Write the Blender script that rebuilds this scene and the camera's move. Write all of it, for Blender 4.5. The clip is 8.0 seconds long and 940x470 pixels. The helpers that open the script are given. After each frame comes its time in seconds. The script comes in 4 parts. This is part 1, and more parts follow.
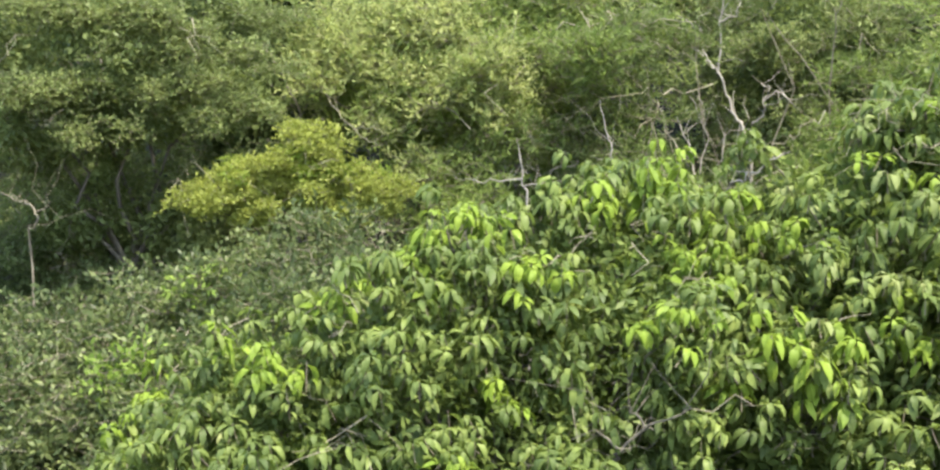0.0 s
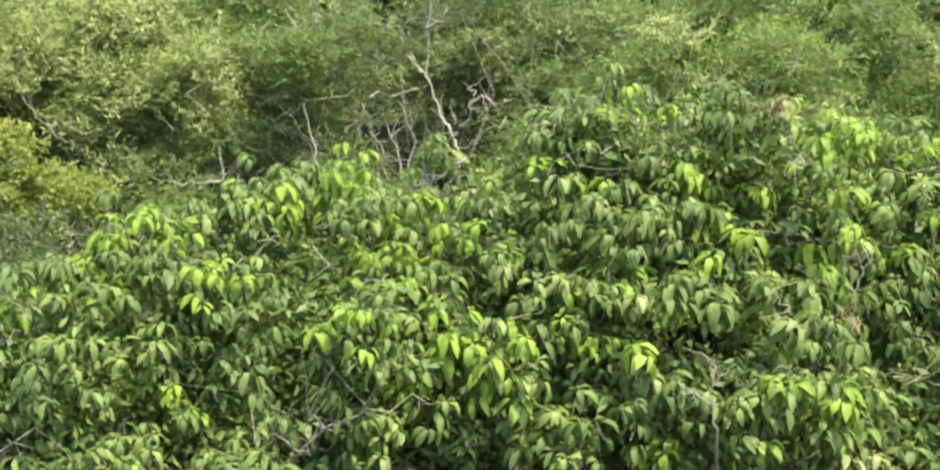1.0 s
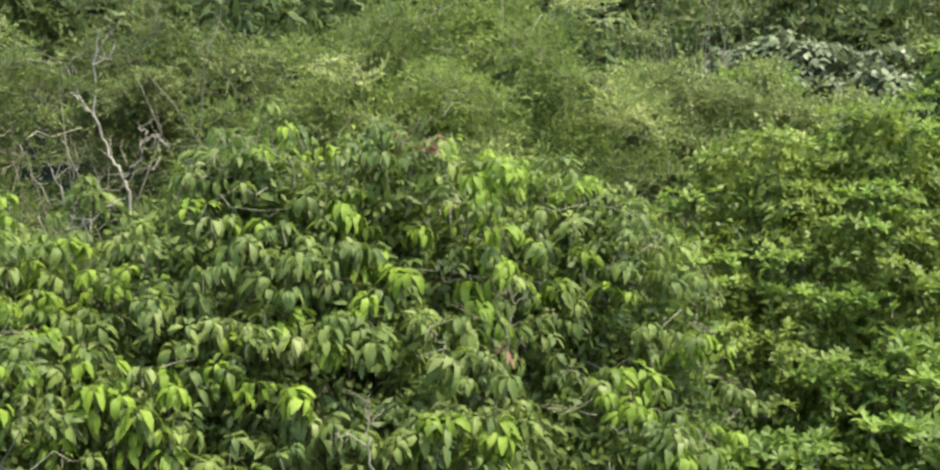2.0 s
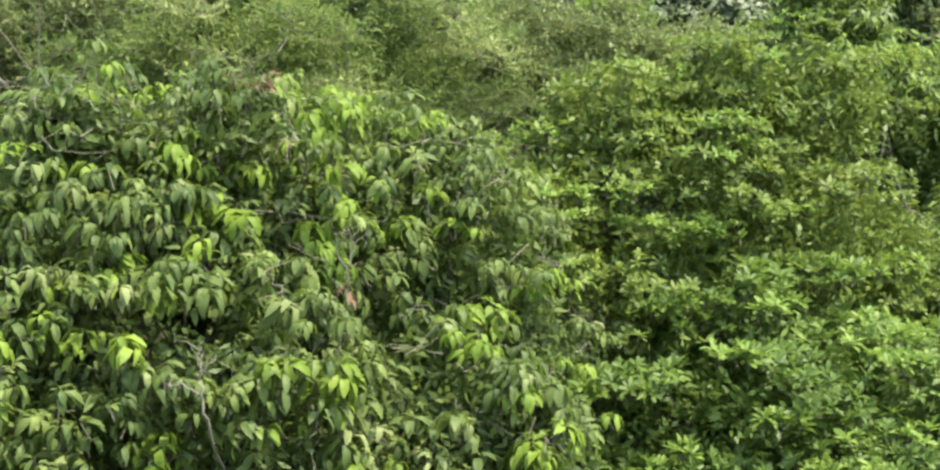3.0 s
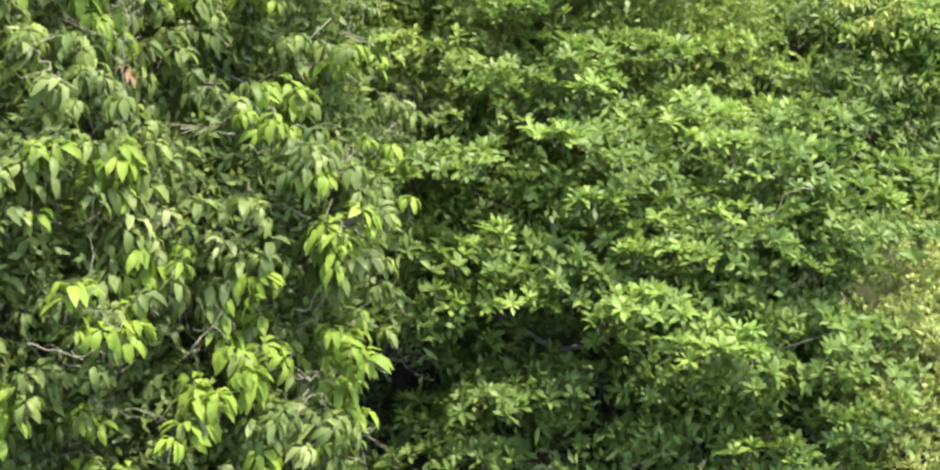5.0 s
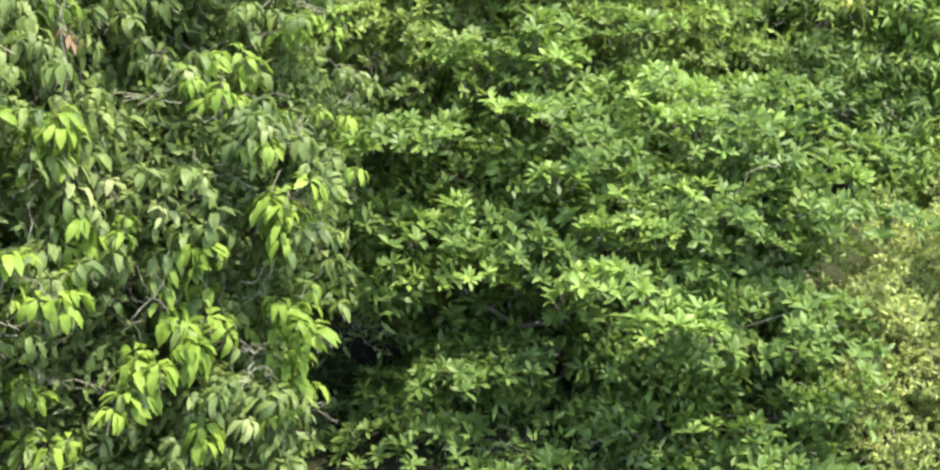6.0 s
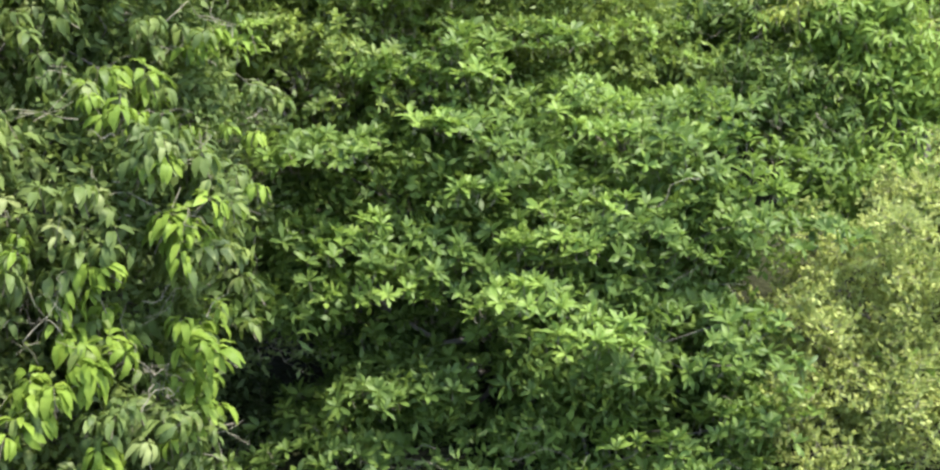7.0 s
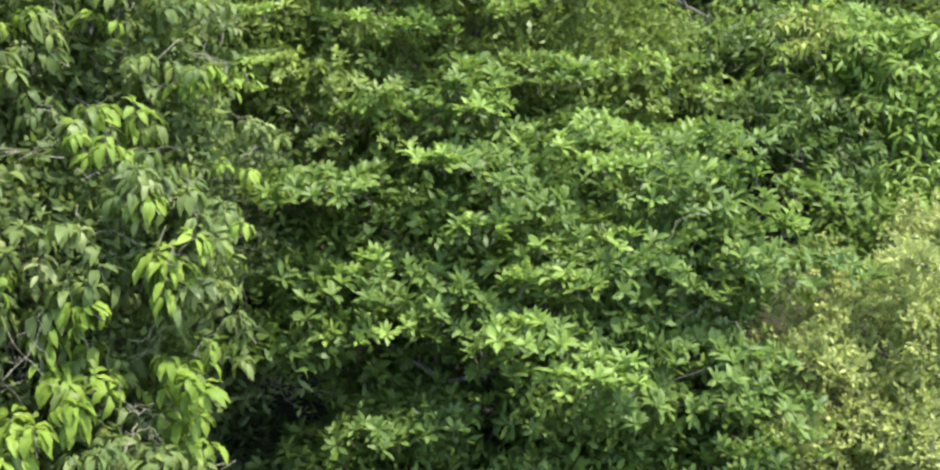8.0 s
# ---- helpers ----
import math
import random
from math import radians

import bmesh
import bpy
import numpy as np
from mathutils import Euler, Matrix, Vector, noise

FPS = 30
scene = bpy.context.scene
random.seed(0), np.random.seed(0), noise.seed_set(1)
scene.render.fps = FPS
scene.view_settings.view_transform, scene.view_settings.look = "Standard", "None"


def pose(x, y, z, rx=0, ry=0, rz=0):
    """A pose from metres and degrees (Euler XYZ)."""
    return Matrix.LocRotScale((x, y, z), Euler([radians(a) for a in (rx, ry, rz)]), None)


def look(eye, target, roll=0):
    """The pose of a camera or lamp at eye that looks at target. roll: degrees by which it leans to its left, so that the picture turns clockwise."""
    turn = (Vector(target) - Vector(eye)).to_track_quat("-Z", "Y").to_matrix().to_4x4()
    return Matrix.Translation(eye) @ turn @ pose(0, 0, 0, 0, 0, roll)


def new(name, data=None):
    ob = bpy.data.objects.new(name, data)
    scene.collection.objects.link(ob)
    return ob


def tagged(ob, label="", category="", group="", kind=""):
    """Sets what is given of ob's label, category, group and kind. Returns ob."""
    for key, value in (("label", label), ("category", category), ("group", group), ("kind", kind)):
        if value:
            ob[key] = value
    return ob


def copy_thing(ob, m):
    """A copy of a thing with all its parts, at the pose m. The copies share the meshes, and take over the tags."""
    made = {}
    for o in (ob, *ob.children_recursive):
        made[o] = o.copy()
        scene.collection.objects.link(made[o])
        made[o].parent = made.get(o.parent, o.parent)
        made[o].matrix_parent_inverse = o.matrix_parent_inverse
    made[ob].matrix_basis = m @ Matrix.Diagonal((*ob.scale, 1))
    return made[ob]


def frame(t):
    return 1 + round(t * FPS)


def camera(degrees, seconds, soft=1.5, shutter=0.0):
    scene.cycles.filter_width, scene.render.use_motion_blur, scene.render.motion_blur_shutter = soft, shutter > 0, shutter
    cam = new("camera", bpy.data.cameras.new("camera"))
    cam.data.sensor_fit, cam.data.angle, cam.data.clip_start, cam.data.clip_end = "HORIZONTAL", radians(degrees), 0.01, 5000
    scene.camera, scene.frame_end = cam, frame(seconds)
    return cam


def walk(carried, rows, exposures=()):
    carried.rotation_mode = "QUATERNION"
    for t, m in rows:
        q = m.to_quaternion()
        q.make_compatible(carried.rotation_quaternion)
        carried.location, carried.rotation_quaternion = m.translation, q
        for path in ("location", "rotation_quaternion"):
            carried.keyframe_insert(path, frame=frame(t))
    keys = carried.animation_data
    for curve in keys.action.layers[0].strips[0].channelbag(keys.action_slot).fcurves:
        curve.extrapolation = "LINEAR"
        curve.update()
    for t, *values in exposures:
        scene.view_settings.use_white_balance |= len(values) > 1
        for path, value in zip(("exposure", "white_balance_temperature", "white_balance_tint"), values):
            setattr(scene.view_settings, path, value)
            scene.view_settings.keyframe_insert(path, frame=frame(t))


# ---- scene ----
cam = camera(39.3, 8.0, soft=2.4)
PATH = [
    (0, (-1.273, -0.748, 7.901), (-6.389, 7.815, 7.188), -0.23),
    (0.5, (-1.040, -0.673, 7.918), (-5.394, 8.301, 7.213), 0.45),
    (1, (-0.819, -0.593, 7.930), (-4.160, 8.805, 7.217), 0.22),
    (1.5, (-0.634, -0.486, 7.937), (-2.705, 9.280, 7.355), -0.14),
    (2, (-0.469, -0.375, 7.940), (-1.633, 9.548, 7.523), -0.27),
    (2.2, (-0.404, -0.330, 7.942), (-1.317, 9.618, 7.495), -0.69),
    (3.3, (-0.064, -0.048, 7.997), (-0.169, 9.872, 6.747), -0.84),
    (3.5, (-0.000, -0.000, 8.001), (-0.026, 9.891, 6.530), -0.56),
    (4, (0.166, 0.125, 8.004), (0.370, 9.917, 5.987), 0.05),
    (4.5, (0.333, 0.219, 7.997), (0.892, 9.915, 5.612), -0.18),
    (4.7, (0.406, 0.250, 7.990), (1.073, 9.906, 5.477), -0.12),
    (5.8, (0.881, 0.357, 7.905), (1.511, 9.935, 5.101), 0.42),
    (6, (0.977, 0.382, 7.894), (1.634, 9.956, 5.081), 0.63),
    (6.5, (1.232, 0.453, 7.876), (2.122, 10.018, 5.098), 0.52),
    (7, (1.503, 0.522, 7.858), (2.408, 10.107, 5.154), 0.49),
    (7.5, (1.784, 0.586, 7.853), (2.389, 10.222, 5.252), 0.43),
    (8, (2.056, 0.643, 7.851), (2.568, 10.323, 5.393), -0.24),
]
walk(cam, [(t, look(eye, target, roll)) for t, eye, target, roll in PATH], exposures=[(0.0, 2.50, 6740, 14), (0.8, 2.61, 6800, 12.5), (2.0, 2.17, 6850, 9), (3.4, 2.40, 6580, 12), (4.6, 2.69, 6640, 14), (6.0, 2.72, 6340, 14), (6.35, 2.66, 6330, 14), (6.6, 2.40, 6290, 14), (7.0, 2.39, 6250, 14), (8.0, 2.42, 6210, 14)])

# ---------------------------------------------------------------- sky and sun
SUN_DIR = Vector((0.40, -0.14, 0.90)).normalized()
world = bpy.data.worlds.new("sky")
scene.world = world
world.use_nodes = True
wn, wl = world.node_tree.nodes, world.node_tree.links
sky = wn.new("ShaderNodeTexSky")
sky.sky_type, sky.sun_disc = "NISHITA", False
sky.sun_elevation = math.asin(SUN_DIR.z)
sky.sun_rotation = math.atan2(SUN_DIR.x, SUN_DIR.y)
sky.dust_density = 2.0
wl.new(sky.outputs["Color"], wn["Background"].inputs["Color"])
wn["Background"].inputs["Strength"].default_value = 0.15
sun = new("sun", bpy.data.lights.new("sun", "SUN"))
sun.data.energy, sun.data.angle, sun.data.color = 2.05, radians(0.6), (1.0, 0.95, 0.86)
sun.matrix_world = look(SUN_DIR * 60, (0, 0, 0))


# ---------------------------------------------------------------- materials
def node_material(name):
    m = bpy.data.materials.new(name)
    m.use_nodes = True
    return m, m.node_tree.nodes, m.node_tree.links


def ramp(nodes, stops):
    r = nodes.new("ShaderNodeValToRGB")
    while len(r.color_ramp.elements) < len(stops):
        r.color_ramp.elements.new(0.5)
    for e, (at, col) in zip(r.color_ramp.elements, stops):
        e.position, e.color = at, (*col, 1)
    return r


def leaf_material(name, dark, mid, light, through_colour, glow=0.3, rough=0.42, patch=0.7, vary=0.5, gloss=0.17):
    """A leaf: colour varies from leaf to leaf and, slowly, over the crown; thin enough to let light through."""
    m, n, l = node_material(name)
    geo, info = n.new("ShaderNodeNewGeometry"), n.new("ShaderNodeObjectInfo")
    add, fr = n.new("ShaderNodeMath"), n.new("ShaderNodeMath")
    fr.operation = "FRACT"
    l.new(geo.outputs["Random Per Island"], add.inputs[0])
    l.new(info.outputs["Random"], add.inputs[1])
    l.new(add.outputs[0], fr.inputs[0])
    broad = n.new("ShaderNodeTexNoise")
    broad.inputs["Scale"].default_value, broad.inputs["Detail"].default_value = patch, 2
    l.new(geo.outputs["Position"], broad.inputs["Vector"])
    mixv = n.new("ShaderNodeMath")
    mixv.operation = "MULTIPLY_ADD"
    mixv.inputs[1].default_value = vary
    l.new(fr.outputs[0], mixv.inputs[0])
    half = n.new("ShaderNodeMath")
    half.operation = "MULTIPLY_ADD"
    half.inputs[1].default_value, half.inputs[2].default_value = 1.5, -0.25 - vary / 2
    l.new(broad.outputs["Fac"], half.inputs[0])
    l.new(half.outputs[0], mixv.inputs[2])
    col = ramp(n, [(0.0, dark), (0.5, mid), (1.0, light)])
    l.new(mixv.outputs[0], col.inputs["Fac"])
    fine = n.new("ShaderNodeTexNoise")
    fine.inputs["Scale"].default_value, fine.inputs["Detail"].default_value = 38, 3
    l.new(geo.outputs["Position"], fine.inputs["Vector"])
    tone = n.new("ShaderNodeMapRange")
    tone.inputs["To Min"].default_value, tone.inputs["To Max"].default_value = 0.75, 1.25
    l.new(fine.outputs["Fac"], tone.inputs["Value"])
    mul = n.new("ShaderNodeMix")
    mul.data_type, mul.blend_type = "RGBA", "MULTIPLY"
    mul.inputs["Factor"].default_value = 1.0
    l.new(col.outputs["Color"], mul.inputs["A"])
    l.new(tone.outputs["Result"], mul.inputs["B"])
    bsdf = n["Principled BSDF"]
    bsdf.inputs["Roughness"].default_value = rough
    bsdf.inputs["Specular IOR Level"].default_value = gloss
    l.new(mul.outputs["Result"], bsdf.inputs["Base Color"])
    bump = n.new("ShaderNodeBump")
    bump.inputs["Strength"].default_value, bump.inputs["Distance"].default_value = 0.25, 0.004
    l.new(fine.outputs["Fac"], bump.inputs["Height"])
    l.new(bump.outputs["Normal"], bsdf.inputs["Normal"])
    tr = n.new("ShaderNodeBsdfTranslucent")
    tmul = n.new("ShaderNodeMix")
    tmul.data_type, tmul.blend_type = "RGBA", "MIX"
    tmul.inputs["Factor"].default_value = 0.5
    tmul.inputs["B"].default_value = (*through_colour, 1)
    l.new(mul.outputs["Result"], tmul.inputs["A"])
    l.new(tmul.outputs["Result"], tr.inputs["Color"])
    mixs = n.new("ShaderNodeMixShader")
    mixs.inputs["Fac"].default_value = glow
    l.new(bsdf.outputs["BSDF"], mixs.inputs[1])
    l.new(tr.outputs["BSDF"], mixs.inputs[2])
    l.new(mixs.outputs["Shader"], n["Material Output"].inputs["Surface"])
    return m


def bark_material(name, dark, light):
    m, n, l = node_material(name)
    tc = n.new("ShaderNodeTexCoord")
    mp = n.new("ShaderNodeMapping")
    mp.inputs["Scale"].default_value = (1, 1, 0.25)
    l.new(tc.outputs["Object"], mp.inputs["Vector"])
    grain, blot = n.new("ShaderNodeTexNoise"), n.new("ShaderNodeTexNoise")
    grain.inputs["Scale"].default_value, grain.inputs["Detail"].default_value = 30, 6
    blot.inputs["Scale"].default_value = 4
    l.new(mp.outputs["Vector"], grain.inputs["Vector"])
    l.new(tc.outputs["Object"], blot.inputs["Vector"])
    mix = n.new("ShaderNodeMath")
    l.new(grain.outputs["Fac"], mix.inputs[0])
    l.new(blot.outputs["Fac"], mix.inputs[1])
    col = ramp(n, [(0.35, dark), (0.65, light)])
    hv = n.new("ShaderNodeMath")
    hv.operation = "MULTIPLY"
    hv.inputs[1].default_value = 0.5
    l.new(mix.outputs[0], hv.inputs[0])
    l.new(hv.outputs[0], col.inputs["Fac"])
    bsdf = n["Principled BSDF"]
    bsdf.inputs["Roughness"].default_value = 0.85
    l.new(col.outputs["Color"], bsdf.inputs["Base Color"])
    bump = n.new("ShaderNodeBump")
    bump.inputs["Strength"].default_value, bump.inputs["Distance"].default_value = 0.6, 0.01
    l.new(grain.outputs["Fac"], bump.inputs["Height"])
    l.new(bump.outputs["Normal"], bsdf.inputs["Normal"])
    return m


def ground_material():
    m, n, l = node_material("leaf_litter_soil")
    tc = n.new("ShaderNodeTexCoord")
    a, b = n.new("ShaderNodeTexNoise"), n.new("ShaderNodeTexVoronoi")
    a.inputs["Scale"].default_value, a.inputs["Detail"].default_value = 0.6, 6
    b.inputs["Scale"].default_value = 9
    l.new(tc.outputs["Object"], a.inputs["Vector"])
    l.new(tc.outputs["Object"], b.inputs["Vector"])
    soil = ramp(n, [(0.35, (0.018, 0.018, 0.010)), (0.55, (0.030, 0.036, 0.014)), (0.75, (0.050, 0.044, 0.024))])
    l.new(a.outputs["Fac"], soil.inputs["Fac"])
    litter = n.new("ShaderNodeMix")
    litter.data_type, litter.blend_type = "RGBA", "MULTIPLY"
    litter.inputs["Factor"].default_value = 0.6
    l.new(soil.outputs["Color"], litter.inputs["A"])
    grey = ramp(n, [(0.0, (1.0, 0.95, 0.85)), (0.6, (0.45, 0.4, 0.32))])
    l.new(b.outputs["Distance"], grey.inputs["Fac"])
    l.new(grey.outputs["Color"], litter.inputs["B"])
    bsdf = n["Principled BSDF"]
    bsdf.inputs["Roughness"].default_value = 0.95
    bsdf.inputs["Specular IOR Level"].default_value = 0.1
    l.new(litter.outputs["Result"], bsdf.inputs["Base Color"])
    bump = n.new("ShaderNodeBump")
    bump.inputs["Strength"].default_value, bump.inputs["Distance"].default_value = 0.8, 0.05
    l.new(b.outputs["Distance"], bump.inputs["Height"])
    l.new(bump.outputs["Normal"], bsdf.inputs["Normal"])
    return m


LEAF_DROOP = leaf_material("drooping_leaf", (0.060, 0.092, 0.029), (0.100, 0.142, 0.037), (0.182, 0.232, 0.056), (0.20, 0.29, 0.040), 0.38, 0.47, 1.6, 0.6, 0.14)
LEAF_YOUNG = leaf_material("young_lime_leaf", (0.109, 0.173, 0.025), (0.156, 0.231, 0.031), (0.221, 0.303, 0.043), (0.223, 0.328, 0.037), 0.40, 0.48, 2.0, 0.5, 0.12)
LEAF_PALE = leaf_material("pale_old_leaf", (0.110, 0.146, 0.046), (0.172, 0.212, 0.068), (0.255, 0.29, 0.11), (0.21, 0.28, 0.065), 0.36, 0.46, 1.6, 0.6, 0.13)
LEAF_ROSETTE = leaf_material("rosette_leaf", (0.060, 0.100, 0.024), (0.098, 0.154, 0.032), (0.158, 0.226, 0.043), (0.19, 0.30, 0.036), 0.38, 0.45, 1.1, 0.5, 0.165)
LEAF_LIGHT = leaf_material("light_rosette_leaf", (0.066, 0.098, 0.022), (0.124, 0.174, 0.034), (0.218, 0.272, 0.052), (0.25, 0.345, 0.045), 0.38, 0.45, 0.9, 0.5, 0.19)
LEAF_TUFT = leaf_material("hanging_tuft_leaf", (0.054, 0.088, 0.024), (0.108, 0.162, 0.038), (0.200, 0.262, 0.060), (0.22, 0.32, 0.045), 0.38, 0.45, 0.9, 0.55, 0.19)
# Light tip leaf; on the tiered trees it paints sunlit pads into the colour.
LEAF_TIP_OR_LIT = leaf_material("light_tip_or_lit_leaf", (0.108, 0.178, 0.030), (0.158, 0.238, 0.042), (0.225, 0.31, 0.06), (0.245, 0.37, 0.05), 0.38, 0.45, 1.5)
LEAF_YELLOW = leaf_material("yellow_green_leaf", (0.17, 0.212, 0.056), (0.345, 0.395, 0.110), (0.48, 0.52, 0.165), (0.36, 0.43, 0.095), 0.44, 0.5, 2.2, 0.55)
# Olive bush leaf; also paints the sunlit clump tops of the dark tree.
LEAF_OLIVE = leaf_material("olive_bush_leaf", (0.11, 0.145, 0.045), (0.175, 0.22, 0.068), (0.25, 0.295, 0.10), (0.27, 0.33, 0.075), 0.34, 0.5, 0.9, 0.3)
LEAF_FINE = leaf_material("feathery_leaf", (0.048, 0.071, 0.022), (0.088, 0.121, 0.034), (0.172, 0.218, 0.064), (0.165, 0.225, 0.045), 0.44, 0.6, 0.6, 0.3)
LEAF_WISP = leaf_material("light_feathery_leaf", (0.20, 0.25, 0.078), (0.300, 0.352, 0.118), (0.39, 0.43, 0.16), (0.37, 0.43, 0.11), 0.45, 0.6, 0.8, 0.3)
LEAF_FRESH = leaf_material("fresh_feathery_leaf", (0.074, 0.114, 0.030), (0.130, 0.186, 0.044), (0.222, 0.288, 0.072), (0.215, 0.29, 0.052), 0.46, 0.6, 0.6, 0.3)
LEAF_DARK = leaf_material("dark_small_leaf", (0.054, 0.080, 0.026), (0.112, 0.150, 0.046), (0.215, 0.260, 0.082), (0.22, 0.29, 0.06), 0.36, 0.5, 0.9, 0.35)
LEAF_VINE = leaf_material("vine_leaf", (0.034, 0.052, 0.018), (0.068, 0.096, 0.032), (0.158, 0.196, 0.068), (0.18, 0.235, 0.055), 0.32, 0.42, 1.3, 0.75)
LEAF_SHRUB = leaf_material("bright_shrub_leaf", (0.15, 0.185, 0.038), (0.235, 0.28, 0.054), (0.33, 0.375, 0.08), (0.33, 0.375, 0.05), 0.36, 0.5, 1.2, 0.35)
# Woodland leaf; its dark tone also stands for shade in the added gap bush.
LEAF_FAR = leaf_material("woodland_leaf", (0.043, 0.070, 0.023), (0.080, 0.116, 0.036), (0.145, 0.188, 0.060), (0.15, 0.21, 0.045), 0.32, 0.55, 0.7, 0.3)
LEAF_BROAD = leaf_material("pale_broad_leaf", (0.06, 0.08, 0.036), (0.11, 0.14, 0.065), (0.20, 0.225, 0.12), (0.2, 0.24, 0.1), 0.2, 0.4)
LEAF_DEAD = leaf_material("dry_brown_leaf", (0.09, 0.055, 0.025), (0.16, 0.10, 0.048), (0.25, 0.17, 0.09), (0.17, 0.10, 0.045), 0.25, 0.6)
BARK = bark_material("grey_brown_bark", (0.045, 0.040, 0.026), (0.13, 0.118, 0.085))
BARK_PALE = bark_material("bleached_bare_wood", (0.15, 0.14, 0.105), (0.30, 0.28, 0.22))
TWIG_PALE = bark_material("pale_dry_twig", (0.115, 0.105, 0.062), (0.26, 0.24, 0.16))
TWIG = bark_material("twig_bark", (0.085, 0.074, 0.042), (0.21, 0.185, 0.125))
LITTER = ground_material()


# ---------------------------------------------------------------- mesh helpers
def part(name, mesh, parent, label="", kind=""):
    ob = new(name, mesh)
    ob.parent = parent
    return tagged(ob, label=label, kind=kind)


def quad_mesh(name, verts, quads, mats, index=None, smooth=True):
    """One mesh of quads from arrays; index gives each quad's material."""
    me = bpy.data.meshes.new(name)
    me.vertices.add(len(verts))
    me.vertices.foreach_set("co", np.ascontiguousarray(verts, np.float32).ravel())
    me.loops.add(4 * len(quads))
    me.loops.foreach_set("vertex_index", np.ascontiguousarray(quads, np.int32).ravel())
    me.polygons.add(len(quads))
    me.polygons.foreach_set("loop_start", np.arange(0, 4 * len(quads), 4, dtype=np.int32))
    me.polygons.foreach_set("use_smooth", np.full(len(quads), smooth))
    for m in mats:
        me.materials.append(m)
    if index is not None:
        me.polygons.foreach_set("material_index", np.ascontiguousarray(index, np.int32))
    me.update(calc_edges=True)
    return me


def joined(pieces):
    """Verts, quads and material indices of several pieces as one."""
    vs, qs, ms, at = [], [], [], 0
    for v, q, k in pieces:
        vs.append(v)
        qs.append(q + at)
        ms.append(np.broadcast_to(k, len(q)))
        at += len(v)
    return np.concatenate(vs), np.concatenate(qs), np.concatenate(ms)


def tube(points, radii, sides=5):
    """A tapered tube along a line of points."""
    p = np.asarray(points, float)
    r = np.asarray(radii, float)
    t = np.gradient(p, axis=0)
    t /= np.linalg.norm(t, axis=1, keepdims=True) + 1e-9
    ref = np.array([0.31, 0.17, 0.93]) if abs(t[0, 2]) < 0.9 else np.array([0.9, 0.3, 0.1])
    u = np.cross(t, ref)
    u /= np.linalg.norm(u, axis=1, keepdims=True) + 1e-9
    w = np.cross(t, u)
    ang = np.arange(sides) * 2 * np.pi / sides
    ring = u[:, None] * np.cos(ang)[None, :, None] + w[:, None] * np.sin(ang)[None, :, None]
    v = (p[:, None] + ring * r[:, None, None]).reshape(-1, 3)
    q = []
    for i in range(len(p) - 1):
        for k in range(sides):
            a, b = i * sides + k, i * sides + (k + 1) % sides
            q.append((a, b, b + sides, a + sides))
    return v, np.array(q, int)


def crooked(rng, a, b, n=5, wander=0.08, sag=0.0):
    """A wandering line from a to b."""
    a, b = np.asarray(a, float), np.asarray(b, float)
    s = np.linspace(0, 1, n)[:, None]
    line = a + (b - a) * s
    length = np.linalg.norm(b - a)
    line[1:-1] += rng.normal(0, wander * length, (n - 2, 3))
    line[:, 2] -= (sag * length * 4 * s * (1 - s))[:, 0]
    return line


def leaf(length, width, rise, fall, turn, segs, belly=0.45, fold=0.25, bend=0.6, roll=0.0, tip=0.03):
    """A leaf that leaves its stalk at the angle rise and bends to the angle fall; belly: where it is widest."""
    s = np.linspace(0, 1, segs + 1)
    e = rise + (fall - rise) * np.clip(s / bend, 0, 1) ** 1.2
    step = length / segs
    x = np.concatenate([[0], np.cumsum(np.cos((e[1:] + e[:-1]) / 2) * step)])
    z = np.concatenate([[0], np.cumsum(np.sin((e[1:] + e[:-1]) / 2) * step)])
    ex = np.log(0.5) / np.log(belly)
    w = width / 2 * np.sin(np.pi * np.clip(s, 0.02, 0.985) ** ex) ** 0.8
    w = np.maximum(w, np.where(s > 0.5, tip, 0.06) * width / 2)
    lift = fold * w
    out = np.stack([-np.sin(e), 0 * e, np.cos(e)], 1)
    mid = np.stack([x, 0 * x, z], 1)
    across = np.cos(roll) * np.array([[0, 1.0, 0]]) + np.sin(roll) * out
    above = np.cos(roll) * out - np.sin(roll) * np.array([[0, 1.0, 0]])
    v = np.concatenate([mid + across * w[:, None] + above * lift[:, None], mid, mid - across * w[:, None] + above * lift[:, None]])
    n = segs + 1
    q = [(k * n + i, k * n + i + 1, (k + 1) * n + i + 1, (k + 1) * n + i) for k in range(2) for i in range(segs)]
    c, t = np.cos(turn), np.sin(turn)
    v = v @ np.array([[c, t, 0], [-t, c, 0], [0, 0, 1]])
    return v, np.array(q, int)


def small_leaf(rng, length, width, way, fold=0.3):
    """A small pointed leaf of one folded quad, along way."""
    way = way / (np.linalg.norm(way) + 1e-9)
    side = np.cross(way, rng.normal(size=3))
    side /= np.linalg.norm(side) + 1e-9
    up = np.cross(side, way)
    v = np.array([0 * way, way * length * 0.45 + side * width / 2 + up * fold * width, way * length, way * length * 0.45 - side * width / 2 + up * fold * width])
    return v, np.array([[0, 1, 2, 3]])


